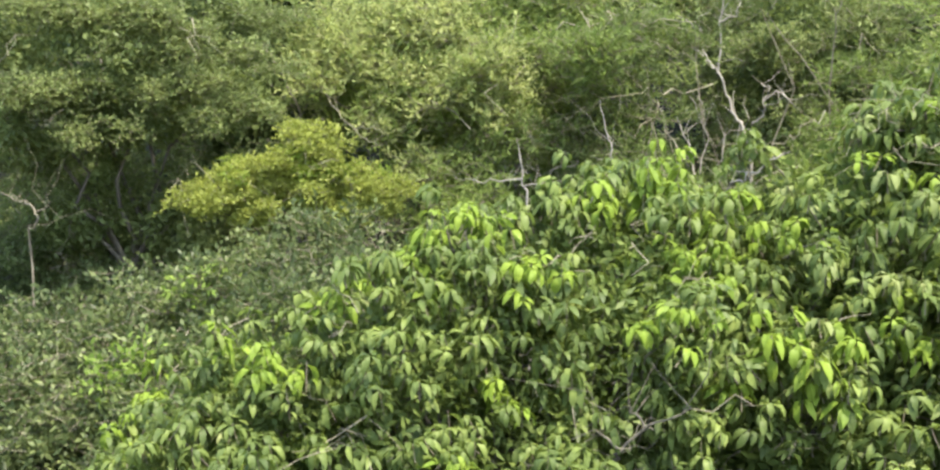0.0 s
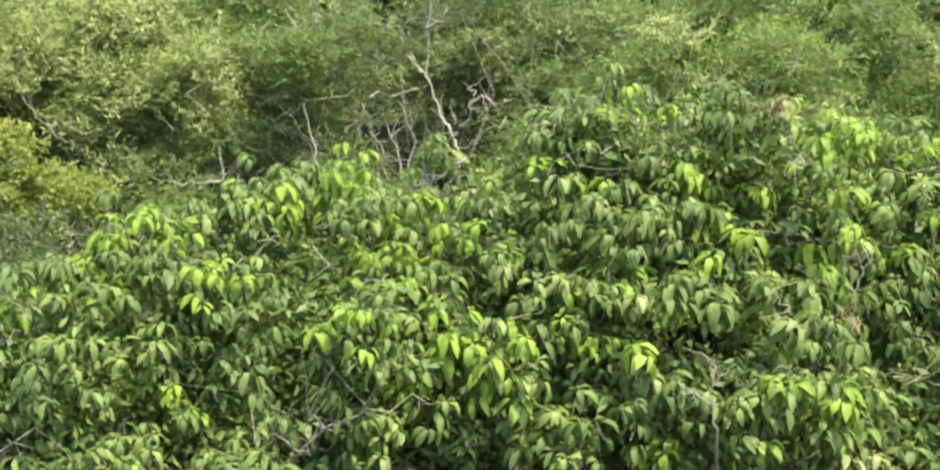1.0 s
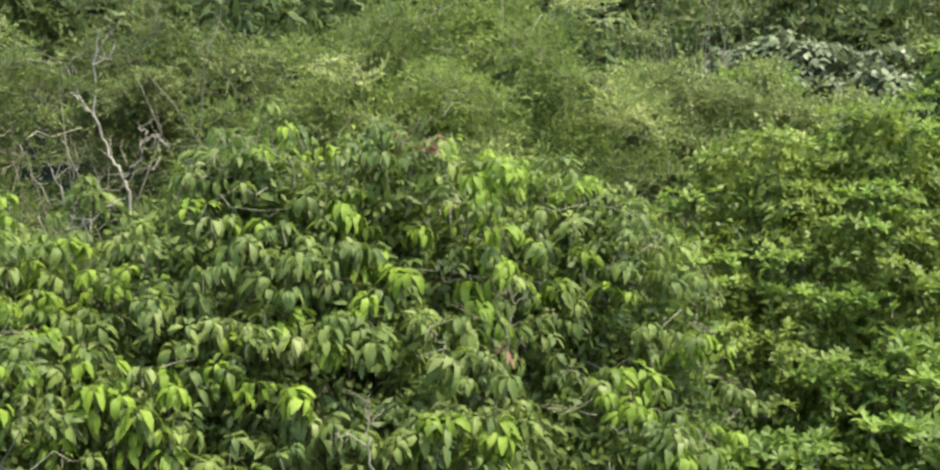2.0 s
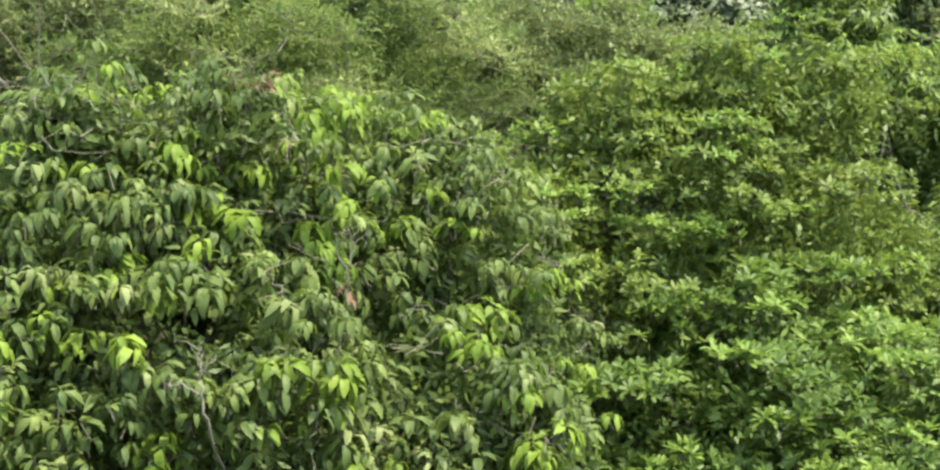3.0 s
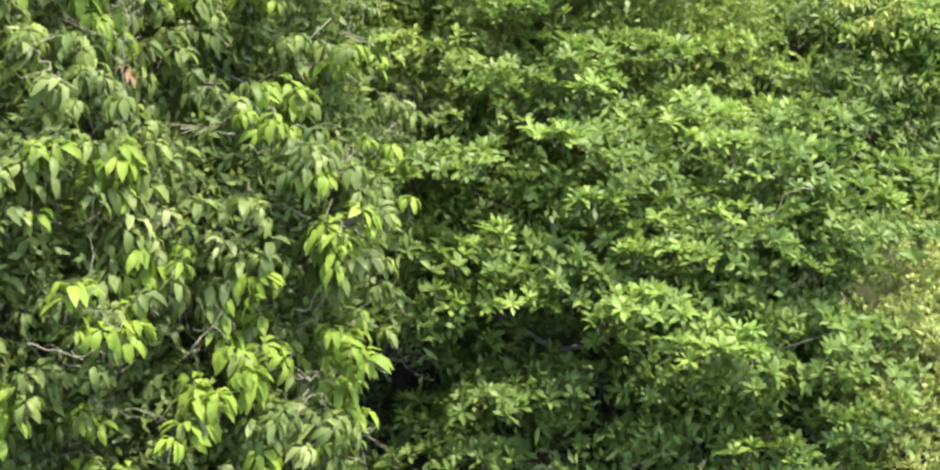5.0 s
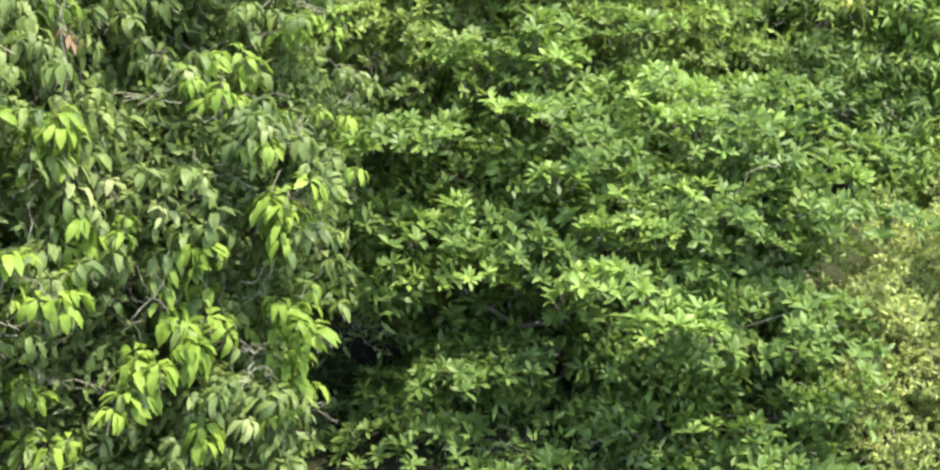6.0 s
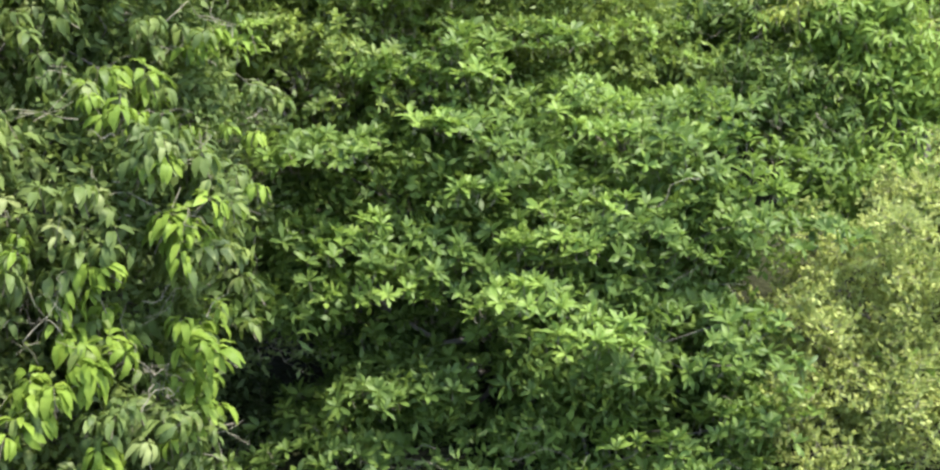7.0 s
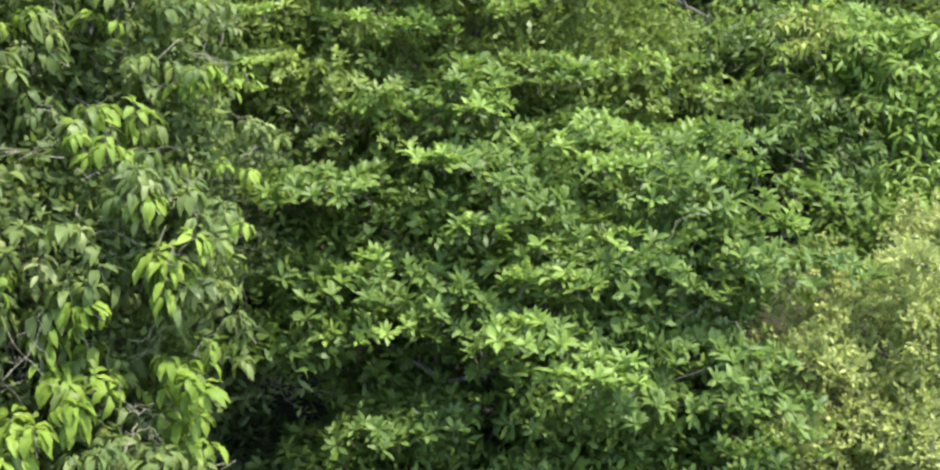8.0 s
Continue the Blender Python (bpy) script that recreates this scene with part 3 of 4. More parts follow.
make_tree("tree", "smaller tree with drooping green leaves beside the broad one", "tree", (-7.0, 9.8), [
    ((-6.2, 10.1, 6.5), (1.3, 1.2, 1.1)), ((-7.1, 9.2, 6.3), (1.0, 1.0, 1.05)), ((-5.6, 9.5, 5.9), (1.2, 1.1, 1.2)), ((-7.3, 8.3, 5.8), (1.0, 0.9, 1.0)), ((-8.3, 7.7, 5.6), (0.9, 0.8, 0.8)), ((-6.3, 8.6, 5.0), (1.2, 1.0, 1.1)), ((-7.5, 7.3, 4.6), (1.1, 0.9, 1.0)), ((-5.4, 9.3, 4.4), (1.3, 1.0, 1.0)), ((-8.5, 6.9, 4.9), (0.8, 0.7, 0.8))],
    "droop", (LEAF_DROOP, TWIG, LEAF_YOUNG, LEAF_PALE), 12, pale=0.01, pad=0.34, cover=1.7, per_pad=5.6, flatten=0.7, lean=0.12, twigs=160, wild=0.24, puff=0.12, grow=(-8.0, -5.0, 0.66, 0.72, 20.0, 21.0, 1.0, 1.0), fill_size=0.55, filler=30, young=0.1, picked=300, extra=(
        (-7.66, 7.82, 6.59, 0.12), (-7.97, 7.21, 6.24, 0.2), (-8.46, 7.34, 6.33, 0.18), (-9.39, 7.56, 5.76, 0.16), (-7.25, 8.43, 7.03, 0.22), (-6.86, 8.18, 6.72, 0.14), (-6.94, 8.89, 7.32, 0.2), (-9.40, 7.58, 5.99, 0.1), (-7.67, 7.34, 6.15, 0.14), (-6.33, 9.44, 6.39, 0.18), (-6.80, 9.17, 6.45, 0.16), (-6.16, 9.63, 7.40, 0.24), (-5.72, 9.90, 7.43, 0.26), (-5.27, 10.16, 7.32, 0.2), (-5.97, 9.60, 5.69, 0.15), (-6.16, 9.45, 5.25, 0.17), (-6.38, 9.32, 5.36, 0.14), (-5.96, 9.70, 6.83, 0.15)))

# ---------------------------------------------------------------- the tiered trees
TIER_HIGH = [((3.0, 15.8, 4.2), (1.9, 1.7, 1.7)), ((5.2, 16.0, 3.4), (1.8, 1.8, 1.6)), ((2.0, 15.2, 4.0), (1.4, 1.3, 1.7)), ((4.1, 14.3, 2.6), (1.6, 1.5, 1.5)), ((4.2, 18.4, 4.3), (2.2, 2.0, 1.6)), ((0.6, 15.3, 3.8), (1.3, 1.0, 1.1)), ((0.9, 14.1, 3.4), (1.1, 0.8, 0.5)), ((5.9, 15.6, 3.5), (0.95, 0.9, 1.0)), ((5.5, 15.0, 4.1), (0.8, 0.8, 0.7)), ((5.8, 14.6, 2.4), (0.8, 0.7, 0.8))]
TIER_LOW = [((2.0, 14.5, 2.0), (1.4, 1.0, 1.2)), ((5.2, 14.9, 1.5), (1.1, 1.0, 1.2)), ((3.4, 14.2, 0.8), (1.8, 1.1, 1.0)), ((1.7, 14.0, 1.35), (1.0, 0.6, 0.45)), ((2.7, 13.5, 1.3), (1.3, 0.6, 0.5)), ((4.1, 13.4, 1.35), (1.3, 0.6, 0.5)), ((5.4, 13.5, 1.3), (1.2, 0.6, 0.55)), ((6.1, 14.2, 1.7), (0.8, 0.6, 0.6)), ((3.4, 13.7, 1.9), (0.8, 0.5, 0.35)), ((2.3, 13.7, 2.35), (0.65, 0.4, 0.32))]
# The extra pads paint the sunlit shelves with lighter leaves.
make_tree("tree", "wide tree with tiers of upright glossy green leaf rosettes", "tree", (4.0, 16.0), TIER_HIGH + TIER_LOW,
    "rosette", (LEAF_ROSETTE, TWIG, LEAF_TIP_OR_LIT), 21, inner=0.32, trunk=0.1, fill_depth=(0.35, 0.68), hollows=(((2.42, 13.9, 4.92), (0.62, 1.1, 0.24)), ((0.75, 13.8, 2.46), (0.62, 1.1, 0.5)), ((5.16, 13.1, 3.5), (0.42, 0.9, 0.17))), pad=0.6, cover=1.15, per_pad=21, flatten=0.22, lean=0.32, rim=0.8, twigs=60, puff=0.28, fill_size=0.8, filler=20, size=(0.85, 1.2), young=0.26, picked=300, extra=(
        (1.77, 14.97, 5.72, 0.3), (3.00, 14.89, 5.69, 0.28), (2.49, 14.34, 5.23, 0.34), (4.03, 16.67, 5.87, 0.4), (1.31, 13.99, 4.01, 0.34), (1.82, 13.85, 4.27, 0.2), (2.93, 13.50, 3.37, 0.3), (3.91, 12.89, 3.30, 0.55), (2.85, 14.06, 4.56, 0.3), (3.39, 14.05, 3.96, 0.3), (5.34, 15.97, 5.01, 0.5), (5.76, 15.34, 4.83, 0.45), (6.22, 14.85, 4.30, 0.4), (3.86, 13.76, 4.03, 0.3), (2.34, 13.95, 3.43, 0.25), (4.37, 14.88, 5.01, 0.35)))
# Extra lighter pads brighten this crown's front by colour, as if sunlit.
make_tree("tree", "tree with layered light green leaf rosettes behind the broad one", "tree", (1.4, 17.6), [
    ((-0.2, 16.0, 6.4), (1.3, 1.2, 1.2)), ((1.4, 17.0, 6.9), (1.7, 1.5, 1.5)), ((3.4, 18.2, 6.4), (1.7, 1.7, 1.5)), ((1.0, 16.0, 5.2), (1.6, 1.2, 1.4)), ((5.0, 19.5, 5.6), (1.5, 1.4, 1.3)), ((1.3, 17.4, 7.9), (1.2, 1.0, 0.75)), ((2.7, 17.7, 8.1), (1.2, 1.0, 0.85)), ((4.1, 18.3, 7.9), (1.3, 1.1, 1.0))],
    "rosette", (LEAF_LIGHT, TWIG, LEAF_TIP_OR_LIT), 22, pad=0.5, cover=1.5, per_pad=15, flatten=0.25, lean=0.35, rim=0.7, size=(0.6, 0.88), trunk=0.11, picked=250, puff=0.16, young=0.22, fill_size=0.7, extra=(
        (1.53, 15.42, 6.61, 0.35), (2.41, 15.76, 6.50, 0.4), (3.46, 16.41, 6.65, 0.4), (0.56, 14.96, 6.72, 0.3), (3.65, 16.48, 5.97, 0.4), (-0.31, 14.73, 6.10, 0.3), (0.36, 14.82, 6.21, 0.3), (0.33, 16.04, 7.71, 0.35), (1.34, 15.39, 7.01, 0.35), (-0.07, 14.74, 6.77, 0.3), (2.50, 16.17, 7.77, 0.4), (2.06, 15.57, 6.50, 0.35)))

# Added filler: the dark leaf colour deepens the gap's shade and hides the ground.
make_tree("bush", "leafy filler bush with dark leaves for the shaded gap between the two trees", "bush", (0.2, 14.8), [
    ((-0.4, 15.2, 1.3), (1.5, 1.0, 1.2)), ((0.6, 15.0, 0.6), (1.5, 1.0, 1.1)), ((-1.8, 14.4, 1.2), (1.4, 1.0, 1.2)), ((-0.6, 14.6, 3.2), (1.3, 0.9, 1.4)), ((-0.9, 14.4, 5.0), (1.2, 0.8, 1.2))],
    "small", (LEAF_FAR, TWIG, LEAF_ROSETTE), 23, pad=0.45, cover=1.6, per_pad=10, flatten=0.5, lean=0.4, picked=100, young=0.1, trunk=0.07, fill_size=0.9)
make_tree("bush", "shaded low undergrowth at the foot of the tiered tree", "bush", (2.6, 12.6), [
    ((0.5, 13.9, 1.05), (1.2, 0.8, 0.45)), ((2.4, 13.4, 1.0), (1.4, 0.8, 0.45)), ((4.4, 13.3, 1.0), (1.4, 0.8, 0.45)), ((6.3, 13.2, 1.0), (1.3, 0.8, 0.45)), ((2.0, 14.6, 1.5), (1.6, 0.7, 0.6)), ((2.3, 15.3, 2.35), (1.2, 0.6, 0.65))],
    "rosette", (LEAF_ROSETTE, TWIG, LEAF_TIP_OR_LIT), 26, pad=0.5, cover=1.2, per_pad=13, flatten=0.4, lean=0.35, young=0.12, trunk=0.04, size=(0.85, 1.2), fill_size=0.8, filler=18)
make_tree("bush", "low leafy bush at the foot of the vine slope", "bush", (-16.2, 13.2), [
    ((-17.6, 12.6, 5.6), (1.3, 1.0, 1.2)), ((-15.6, 13.0, 5.2), (1.4, 1.0, 0.9)), ((-13.8, 13.3, 5.3), (1.3, 1.0, 0.8)), ((-11.8, 13.4, 5.4), (1.3, 0.9, 0.8)), ((-16.2, 14.6, 6.9), (1.3, 0.8, 1.0)), ((-18.0, 14.0, 6.9), (1.2, 0.8, 1.0)), ((-14.3, 15.6, 6.8), (1.2, 0.8, 1.0))],
    "small", (LEAF_FAR, TWIG, LEAF_DARK), 24, pad=0.4, cover=1.5, per_pad=16, flatten=0.5, lean=0.4, young=0.2, trunk=0.07, size=(0.6, 0.9), fill_size=0.45, filler=40, twigs=160, twig_size=1.4)

# ---------------------------------------------------------------- yellow-green shrubby tree and the far right group
make_tree("tree", "bushy tree with dense small yellow-green leaves", "tree", (8.4, 16.4), [
    ((7.6, 15.4, 2.75), (1.1, 1.0, 0.95)), ((7.2, 14.6, 2.0), (0.95, 0.8, 0.85)), ((6.9, 14.0, 1.35), (0.95, 0.7, 0.75)), ((8.4, 15.0, 2.5), (1.2, 1.0, 1.0)), ((8.2, 14.1, 1.55), (1.1, 0.8, 0.8)), ((9.5, 15.6, 2.7), (1.3, 1.1, 1.1)), ((9.4, 14.6, 1.7), (1.3, 0.9, 0.9)), ((10.4, 17.2, 3.2), (1.3, 1.1, 1.1))],
    "tiny", (LEAF_YELLOW, TWIG, LEAF_TIP_OR_LIT), 31, pad=0.3, cover=1.15, per_pad=13, flatten=1.0, lean=0.5, fill_size=0.4, filler=30, puff=0.26, size=(1.0, 1.4), picked=200, young=0.1, trunk=0.1)
make_tree("tree", "tree with hanging green leaf tufts behind the tiered tree", "tree", (8.0, 24.5), [
    ((5.4, 24.4, 5.6), (1.9, 1.5, 1.7)), ((7.6, 25.2, 5.4), (1.8, 1.6, 1.8)), ((9.8, 24.6, 3.9), (1.9, 1.3, 1.5)), ((11.4, 22.6, 3.2), (1.7, 1.4, 1.4)),
    ((8.4, 23.2, 2.9), (1.8, 1.0, 1.3)), ((7.6, 23.6, 4.2), (1.6, 0.9, 1.2)), ((10.0, 21.6, 1.8), (1.8, 1.2, 1.1)), ((5.2, 22.8, 8.0), (1.6, 1.3, 1.5)), ((7.4, 25.0, 7.6), (1.8, 1.4, 1.5)), ((11.4, 24.8, 5.4), (1.7, 1.3, 1.5)), ((9.6, 25.0, 6.6), (1.7, 1.4, 1.1)), ((6.79, 22.01, 5.51), (0.73, 0.60, 0.44)), ((7.09, 21.29, 4.78), (0.36, 0.40, 0.43)), ((5.5, 22.6, 9.5), (1.1, 0.9, 1.0))],
    "hang", (LEAF_TUFT, TWIG, LEAF_TIP_OR_LIT), 32, trunk=0.09, pad=0.5, cover=1.45, per_pad=7, flatten=0.7, lean=0.3, puff=0.25, picked=200, size=(0.95, 1.5), young=0.5)

make_tree("tree", "low tree with hanging bright green leaf tufts beside the yellow-green one", "tree", (10.6, 20.4), [
    ((12.6, 20.6, 2.4), (1.5, 1.2, 1.4)), ((9.4, 19.8, 3.0), (1.4, 1.1, 1.0)), ((9.64, 20.79, 5.38), (1.07, 0.90, 0.89)), ((10.25, 20.27, 4.66), (1.01, 0.80, 0.64)), ((9.14, 21.93, 5.69), (0.78, 0.70, 0.54)), ((11.2, 19.0, 1.9), (1.6, 1.2, 1.4)), ((12.8, 22.0, 4.6), (1.7, 1.3, 1.6))],
    "hang", (LEAF_TIP_OR_LIT, TWIG, LEAF_SHRUB), 33, pad=0.5, cover=1.25, per_pad=10, flatten=0.7, lean=0.3, puff=0.25, picked=200, size=(0.95, 1.5), young=0.4, trunk=0.12)

make_tree("bush", "dull dark green bush in the shaded hollow below hanging tufts", "bush", (8.9, 22.4), [
    ((8.35, 20.72, 4.42), (0.80, 0.80, 0.70)), ((7.87, 21.59, 4.48), (0.63, 0.70, 0.68)), ((8.80, 20.26, 3.93), (0.65, 0.60, 0.55)), ((7.75, 22.5, 5.5), (0.75, 0.6, 0.5)), ((8.5, 23.0, 5.6), (0.7, 0.6, 0.5))],
    "hang", (LEAF_ROSETTE, TWIG, LEAF_LIGHT), 34, pad=0.42, cover=1.7, per_pad=8, flatten=0.7, lean=0.4, puff=0.2, picked=60, young=0.12, trunk=0.05, fill_size=0.9, twigs=30, twig_size=1.4)

# ---------------------------------------------------------------- feathery trees behind
make_tree("tree", "airy tree with fine feathery pale olive foliage and dry twigs", "tree", (-11.6, 17.2), [
    ((-11.2, 16.8, 7.8), (1.6, 1.4, 1.5)), ((-12.8, 16.6, 8.6), (1.7, 1.4, 1.4)), ((-10.8, 17.6, 9.3), (1.5, 1.4, 1.3)), ((-11.4, 15.8, 6.5), (1.2, 1.0, 0.9)), ((-10.6, 15.2, 5.6), (1.3, 0.9, 0.9))],
    "feather", (LEAF_FRESH, TWIG, LEAF_WISP), 41, extra_count=12, pad=0.6, cover=1.5, per_pad=13, flatten=0.7, lean=0.3, twigs=150, fill_size=0.4, filler=30, puff=0.1, inner=0.1, twig_size=2.0, picked=150, young=0.25, trunk=0.1, extra=(
        (-13.23, 15.13, 9.47, 0.45), (-13.28, 14.83, 9.01, 0.35), (-12.39, 15.64, 9.64, 0.50), (-12.68, 15.20, 9.14, 0.45), (-11.87, 15.58, 9.35, 0.50), (-13.19, 14.62, 8.70, 0.30), (-11.69, 15.95, 9.72, 0.40), (-11.87, 15.41, 8.65, 0.45), (-11.23, 15.54, 8.46, 0.40), (-12.23, 15.15, 8.21, 0.40), (-10.71, 15.66, 8.97, 0.40), (-10.6, 15.8, 8.4, 0.35)))
make_tree("tree", "thin feathery tree with dull grey-green foliage and twiggy gaps", "tree", (-9.4, 17.0), [
    ((-9.4, 17.0, 7.3), (1.2, 1.1, 1.2)), ((-9.3, 16.9, 8.8), (0.9, 0.9, 0.9)), ((-9.0, 15.8, 6.2), (1.4, 1.0, 1.0)), ((-7.6, 17.4, 5.8), (1.6, 1.0, 1.1))],
    "feather", (LEAF_FINE, TWIG, LEAF_FRESH), 44, pad=0.42, cover=0.8, per_pad=12, flatten=0.7, lean=0.3, twigs=90, fill_size=0.4, filler=28, puff=0.26, twig_size=1.9, picked=100, young=0.15, trunk=0.08, extra=(
        (-8.94, 15.5, 8.98, 0.3), (-9.05, 15.46, 8.74, 0.25), (-8.79, 15.56, 9.1, 0.25), (-9.22, 15.36, 9.07, 0.25)))
make_tree("bush", "dark shaded undergrowth behind the bleached dead tree", "bush", (-9.4, 20.6), [
    ((-9.6, 20.4, 7.0), (1.3, 0.8, 1.3)), ((-8.2, 20.9, 7.2), (1.2, 0.8, 1.3)), ((-10.6, 19.6, 6.4), (1.3, 0.8, 1.2)), ((-7.6, 18.6, 6.3), (1.0, 0.7, 1.0))],
    "small", (LEAF_FAR, TWIG, LEAF_DARK), 25, pad=0.45, cover=1.2, per_pad=12, flatten=0.6, lean=0.4, young=0.15, trunk=0.06, size=(0.8, 1.1), fill_size=0.6, filler=24, twigs=80, twig_size=1.4)
make_tree("tree", "airy tree with fine feathery light green foliage", "tree", (-3.4, 19.2), [
    ((-3.2, 18.6, 8.4), (1.7, 1.4, 1.6)), ((-1.6, 19.6, 7.9), (1.5, 1.3, 1.4)), ((-5.0, 18.8, 8.2), (1.4, 1.2, 1.4)), ((-6.1, 19.2, 7.2), (1.1, 1.0, 1.0)), ((-2.6, 19.6, 9.6), (1.8, 1.3, 1.3)), ((-3.6, 18.0, 6.6), (1.8, 1.0, 1.2)), ((-5.4, 18.0, 6.3), (1.5, 0.9, 1.0))],
    "feather", (LEAF_FRESH, TWIG, LEAF_WISP), 42, pad=0.5, cover=1.05, per_pad=13, flatten=0.6, lean=0.3, twigs=80, fill_size=0.5, filler=28, puff=0.25, twig_size=1.7, picked=150, young=0.18, trunk=0.1)

make_tree("tree", "dull olive tree behind the bleached dead one", "tree", (-7.6, 22.2), [
    ((-7.6, 21.6, 9.5), (1.6, 1.0, 1.4)), ((-6.4, 21.6, 8.4), (1.3, 0.9, 1.2)), ((-8.8, 21.8, 8.2), (1.2, 0.9, 1.1)), ((-7.6, 21.2, 7.0), (1.6, 0.8, 1.0))],
    "feather", (LEAF_FINE, TWIG, LEAF_OLIVE), 43, pad=0.5, cover=1.0, per_pad=9, flatten=0.5, lean=0.3, puff=0.2, picked=60, young=0.2, trunk=0.08, fill_size=0.6, twigs=60, twig_size=1.8, extra=(
        (-8.2, 20.2, 9.45, 0.35), (-7.95, 20.3, 9.15, 0.3), (-8.4, 20.2, 9.2, 0.3), (-7.9, 20.3, 9.5, 0.3)))

# ---------------------------------------------------------------- dark tree, bright shrub and vine tangle to the west
# Extra pads of lighter olive leaf paint the sunlit tops of this crown's clumps.
make_tree("tree", "dark green tree with dense small leaves on the slope", "tree", (-15.4, 13.4), [
    ((-15.0, 12.3, 9.2), (1.7, 1.4, 1.2)), ((-13.97, 13.44, 8.51), (0.93, 0.90, 0.64)), ((-15.63, 11.72, 8.17), (1.15, 1.10, 0.61)), ((-14.65, 12.66, 8.29), (0.92, 0.90, 0.58)), ((-15.81, 12.62, 7.62), (1.12, 0.60, 0.52)), ((-14.8, 14.2, 9.9), (1.3, 1.1, 1.1)), ((-16.8, 11.6, 9.0), (1.3, 1.2, 1.3)), ((-16.6, 13.6, 6.4), (1.3, 0.8, 1.0)), ((-15.03, 13.47, 6.60), (1.05, 0.70, 0.66)), ((-15.94, 12.59, 6.85), (0.95, 0.60, 0.52)), ((-14.6, 14.6, 6.0), (1.5, 0.8, 0.9))],
    "small", (LEAF_DARK, TWIG, LEAF_OLIVE), 51, pad=0.5, cover=0.68, per_pad=56, flatten=0.5, lean=0.3, rim=0.6, twigs=60, twig_size=1.5, fill_size=0.6, filler=22, trunk=0.09, size=(0.45, 0.7), puff=0.3, inner=0.1, picked=150, young=0.08, extra_count=60, extra=(
        (-14.85, 11.05, 8.50, 0.35), (-14.60, 11.33, 8.58, 0.30), (-14.39, 11.55, 8.66, 0.25), (-14.57, 11.38, 7.98, 0.30), (-13.87, 12.10, 8.55, 0.30), (-13.58, 12.36, 8.67, 0.30), (-13.30, 12.63, 8.59, 0.30), (-13.01, 12.89, 8.39, 0.30), (-12.77, 13.10, 8.27, 0.25), (-13.62, 12.30, 9.10, 0.30), (-13.38, 12.50, 9.30, 0.30), (-13.94, 11.93, 9.56, 0.35), (-13.70, 12.18, 9.49, 0.30), (-14.39, 11.47, 9.55, 0.35), (-14.82, 10.98, 9.61, 0.35), (-12.92, 12.93, 9.07, 0.30), (-15.04, 10.83, 8.46, 0.25), (-13.37, 12.58, 8.16, 0.30)))
make_tree("shrub", "bright yellow-green bushy shrub below the dark tree", "shrub", (-13.2, 14.9), [
    ((-12.02, 13.0, 7.86), (0.28, 0.30, 0.22)), ((-11.85, 13.15, 7.62), (0.36, 0.34, 0.26)), ((-12.30, 12.8, 7.52), (0.42, 0.34, 0.24)), ((-12.66, 12.5, 7.30), (0.40, 0.32, 0.22)), ((-13.02, 12.15, 7.10), (0.36, 0.30, 0.20)), ((-11.42, 13.45, 7.26), (0.34, 0.32, 0.24)), ((-11.16, 13.62, 7.08), (0.30, 0.28, 0.24)), ((-12.12, 12.95, 7.22), (0.50, 0.34, 0.28)), ((-12.62, 12.6, 6.98), (0.55, 0.34, 0.24)), ((-11.6, 13.35, 6.92), (0.50, 0.34, 0.28))],
    "tiny", (LEAF_SHRUB, TWIG, LEAF_YOUNG), 52, pad=0.2, cover=1.6, per_pad=18, flatten=0.8, lean=0.4, fill_size=0.3, puff=0.16, low=-0.15, filler=110, size=(0.45, 0.7), twigs=40, picked=120, young=0.3, trunk=0.06)
make_tree("vine_tangle", "tangle of climbing vines with small dull green leaves", "vines", (-11.0, 10.2), [
    ((-12.9, 10.2, 4.75), (1.5, 1.2, 1.0)), ((-11.2, 9.7, 5.2), (1.5, 1.3, 1.0)), ((-10.6, 11.4, 5.8), (1.4, 1.1, 0.9)), ((-9.4, 9.8, 5.2), (1.2, 1.2, 1.0)), ((-11.2, 8.4, 4.6), (1.5, 1.1, 1.0)), ((-9.4, 8.3, 4.5), (1.3, 1.0, 0.9)), ((-13.2, 8.8, 4.6), (1.4, 1.0, 0.9)), ((-15.6, 9.8, 4.3), (1.2, 1.0, 0.9)), ((-14.4, 10.2, 4.45), (1.2, 1.0, 0.9)), ((-12.4, 11.8, 5.3), (1.2, 1.0, 0.8))],
    "small", (LEAF_VINE, TWIG, LEAF_TIP_OR_LIT), 53, pad=0.34, cover=1.15, per_pad=15, flatten=1.1, lean=0.5, twigs=700, fill_size=0.5, filler=24, twig_size=1.0, puff=0.24, picked=200, young=0.05, trunk=0.06)

# ---------------------------------------------------------------- far bushes
make_tree("bush", "dull green bush with dense small leaves on the hillside", "bush", (0.4, 22.0), [
    ((-0.4, 21.6, 8.3), (1.5, 1.1, 1.1)), ((1.2, 21.8, 8.6), (1.4, 1.1, 1.0)), ((2.6, 22.6, 8.2), (1.4, 1.1, 1.0))],
    "small", (LEAF_OLIVE, TWIG, LEAF_TIP_OR_LIT), 61, pad=0.42, cover=1.6, per_pad=14, flatten=0.6, lean=0.4, fill_size=0.6, puff=0.2, picked=80, young=0.05, trunk=0.07)
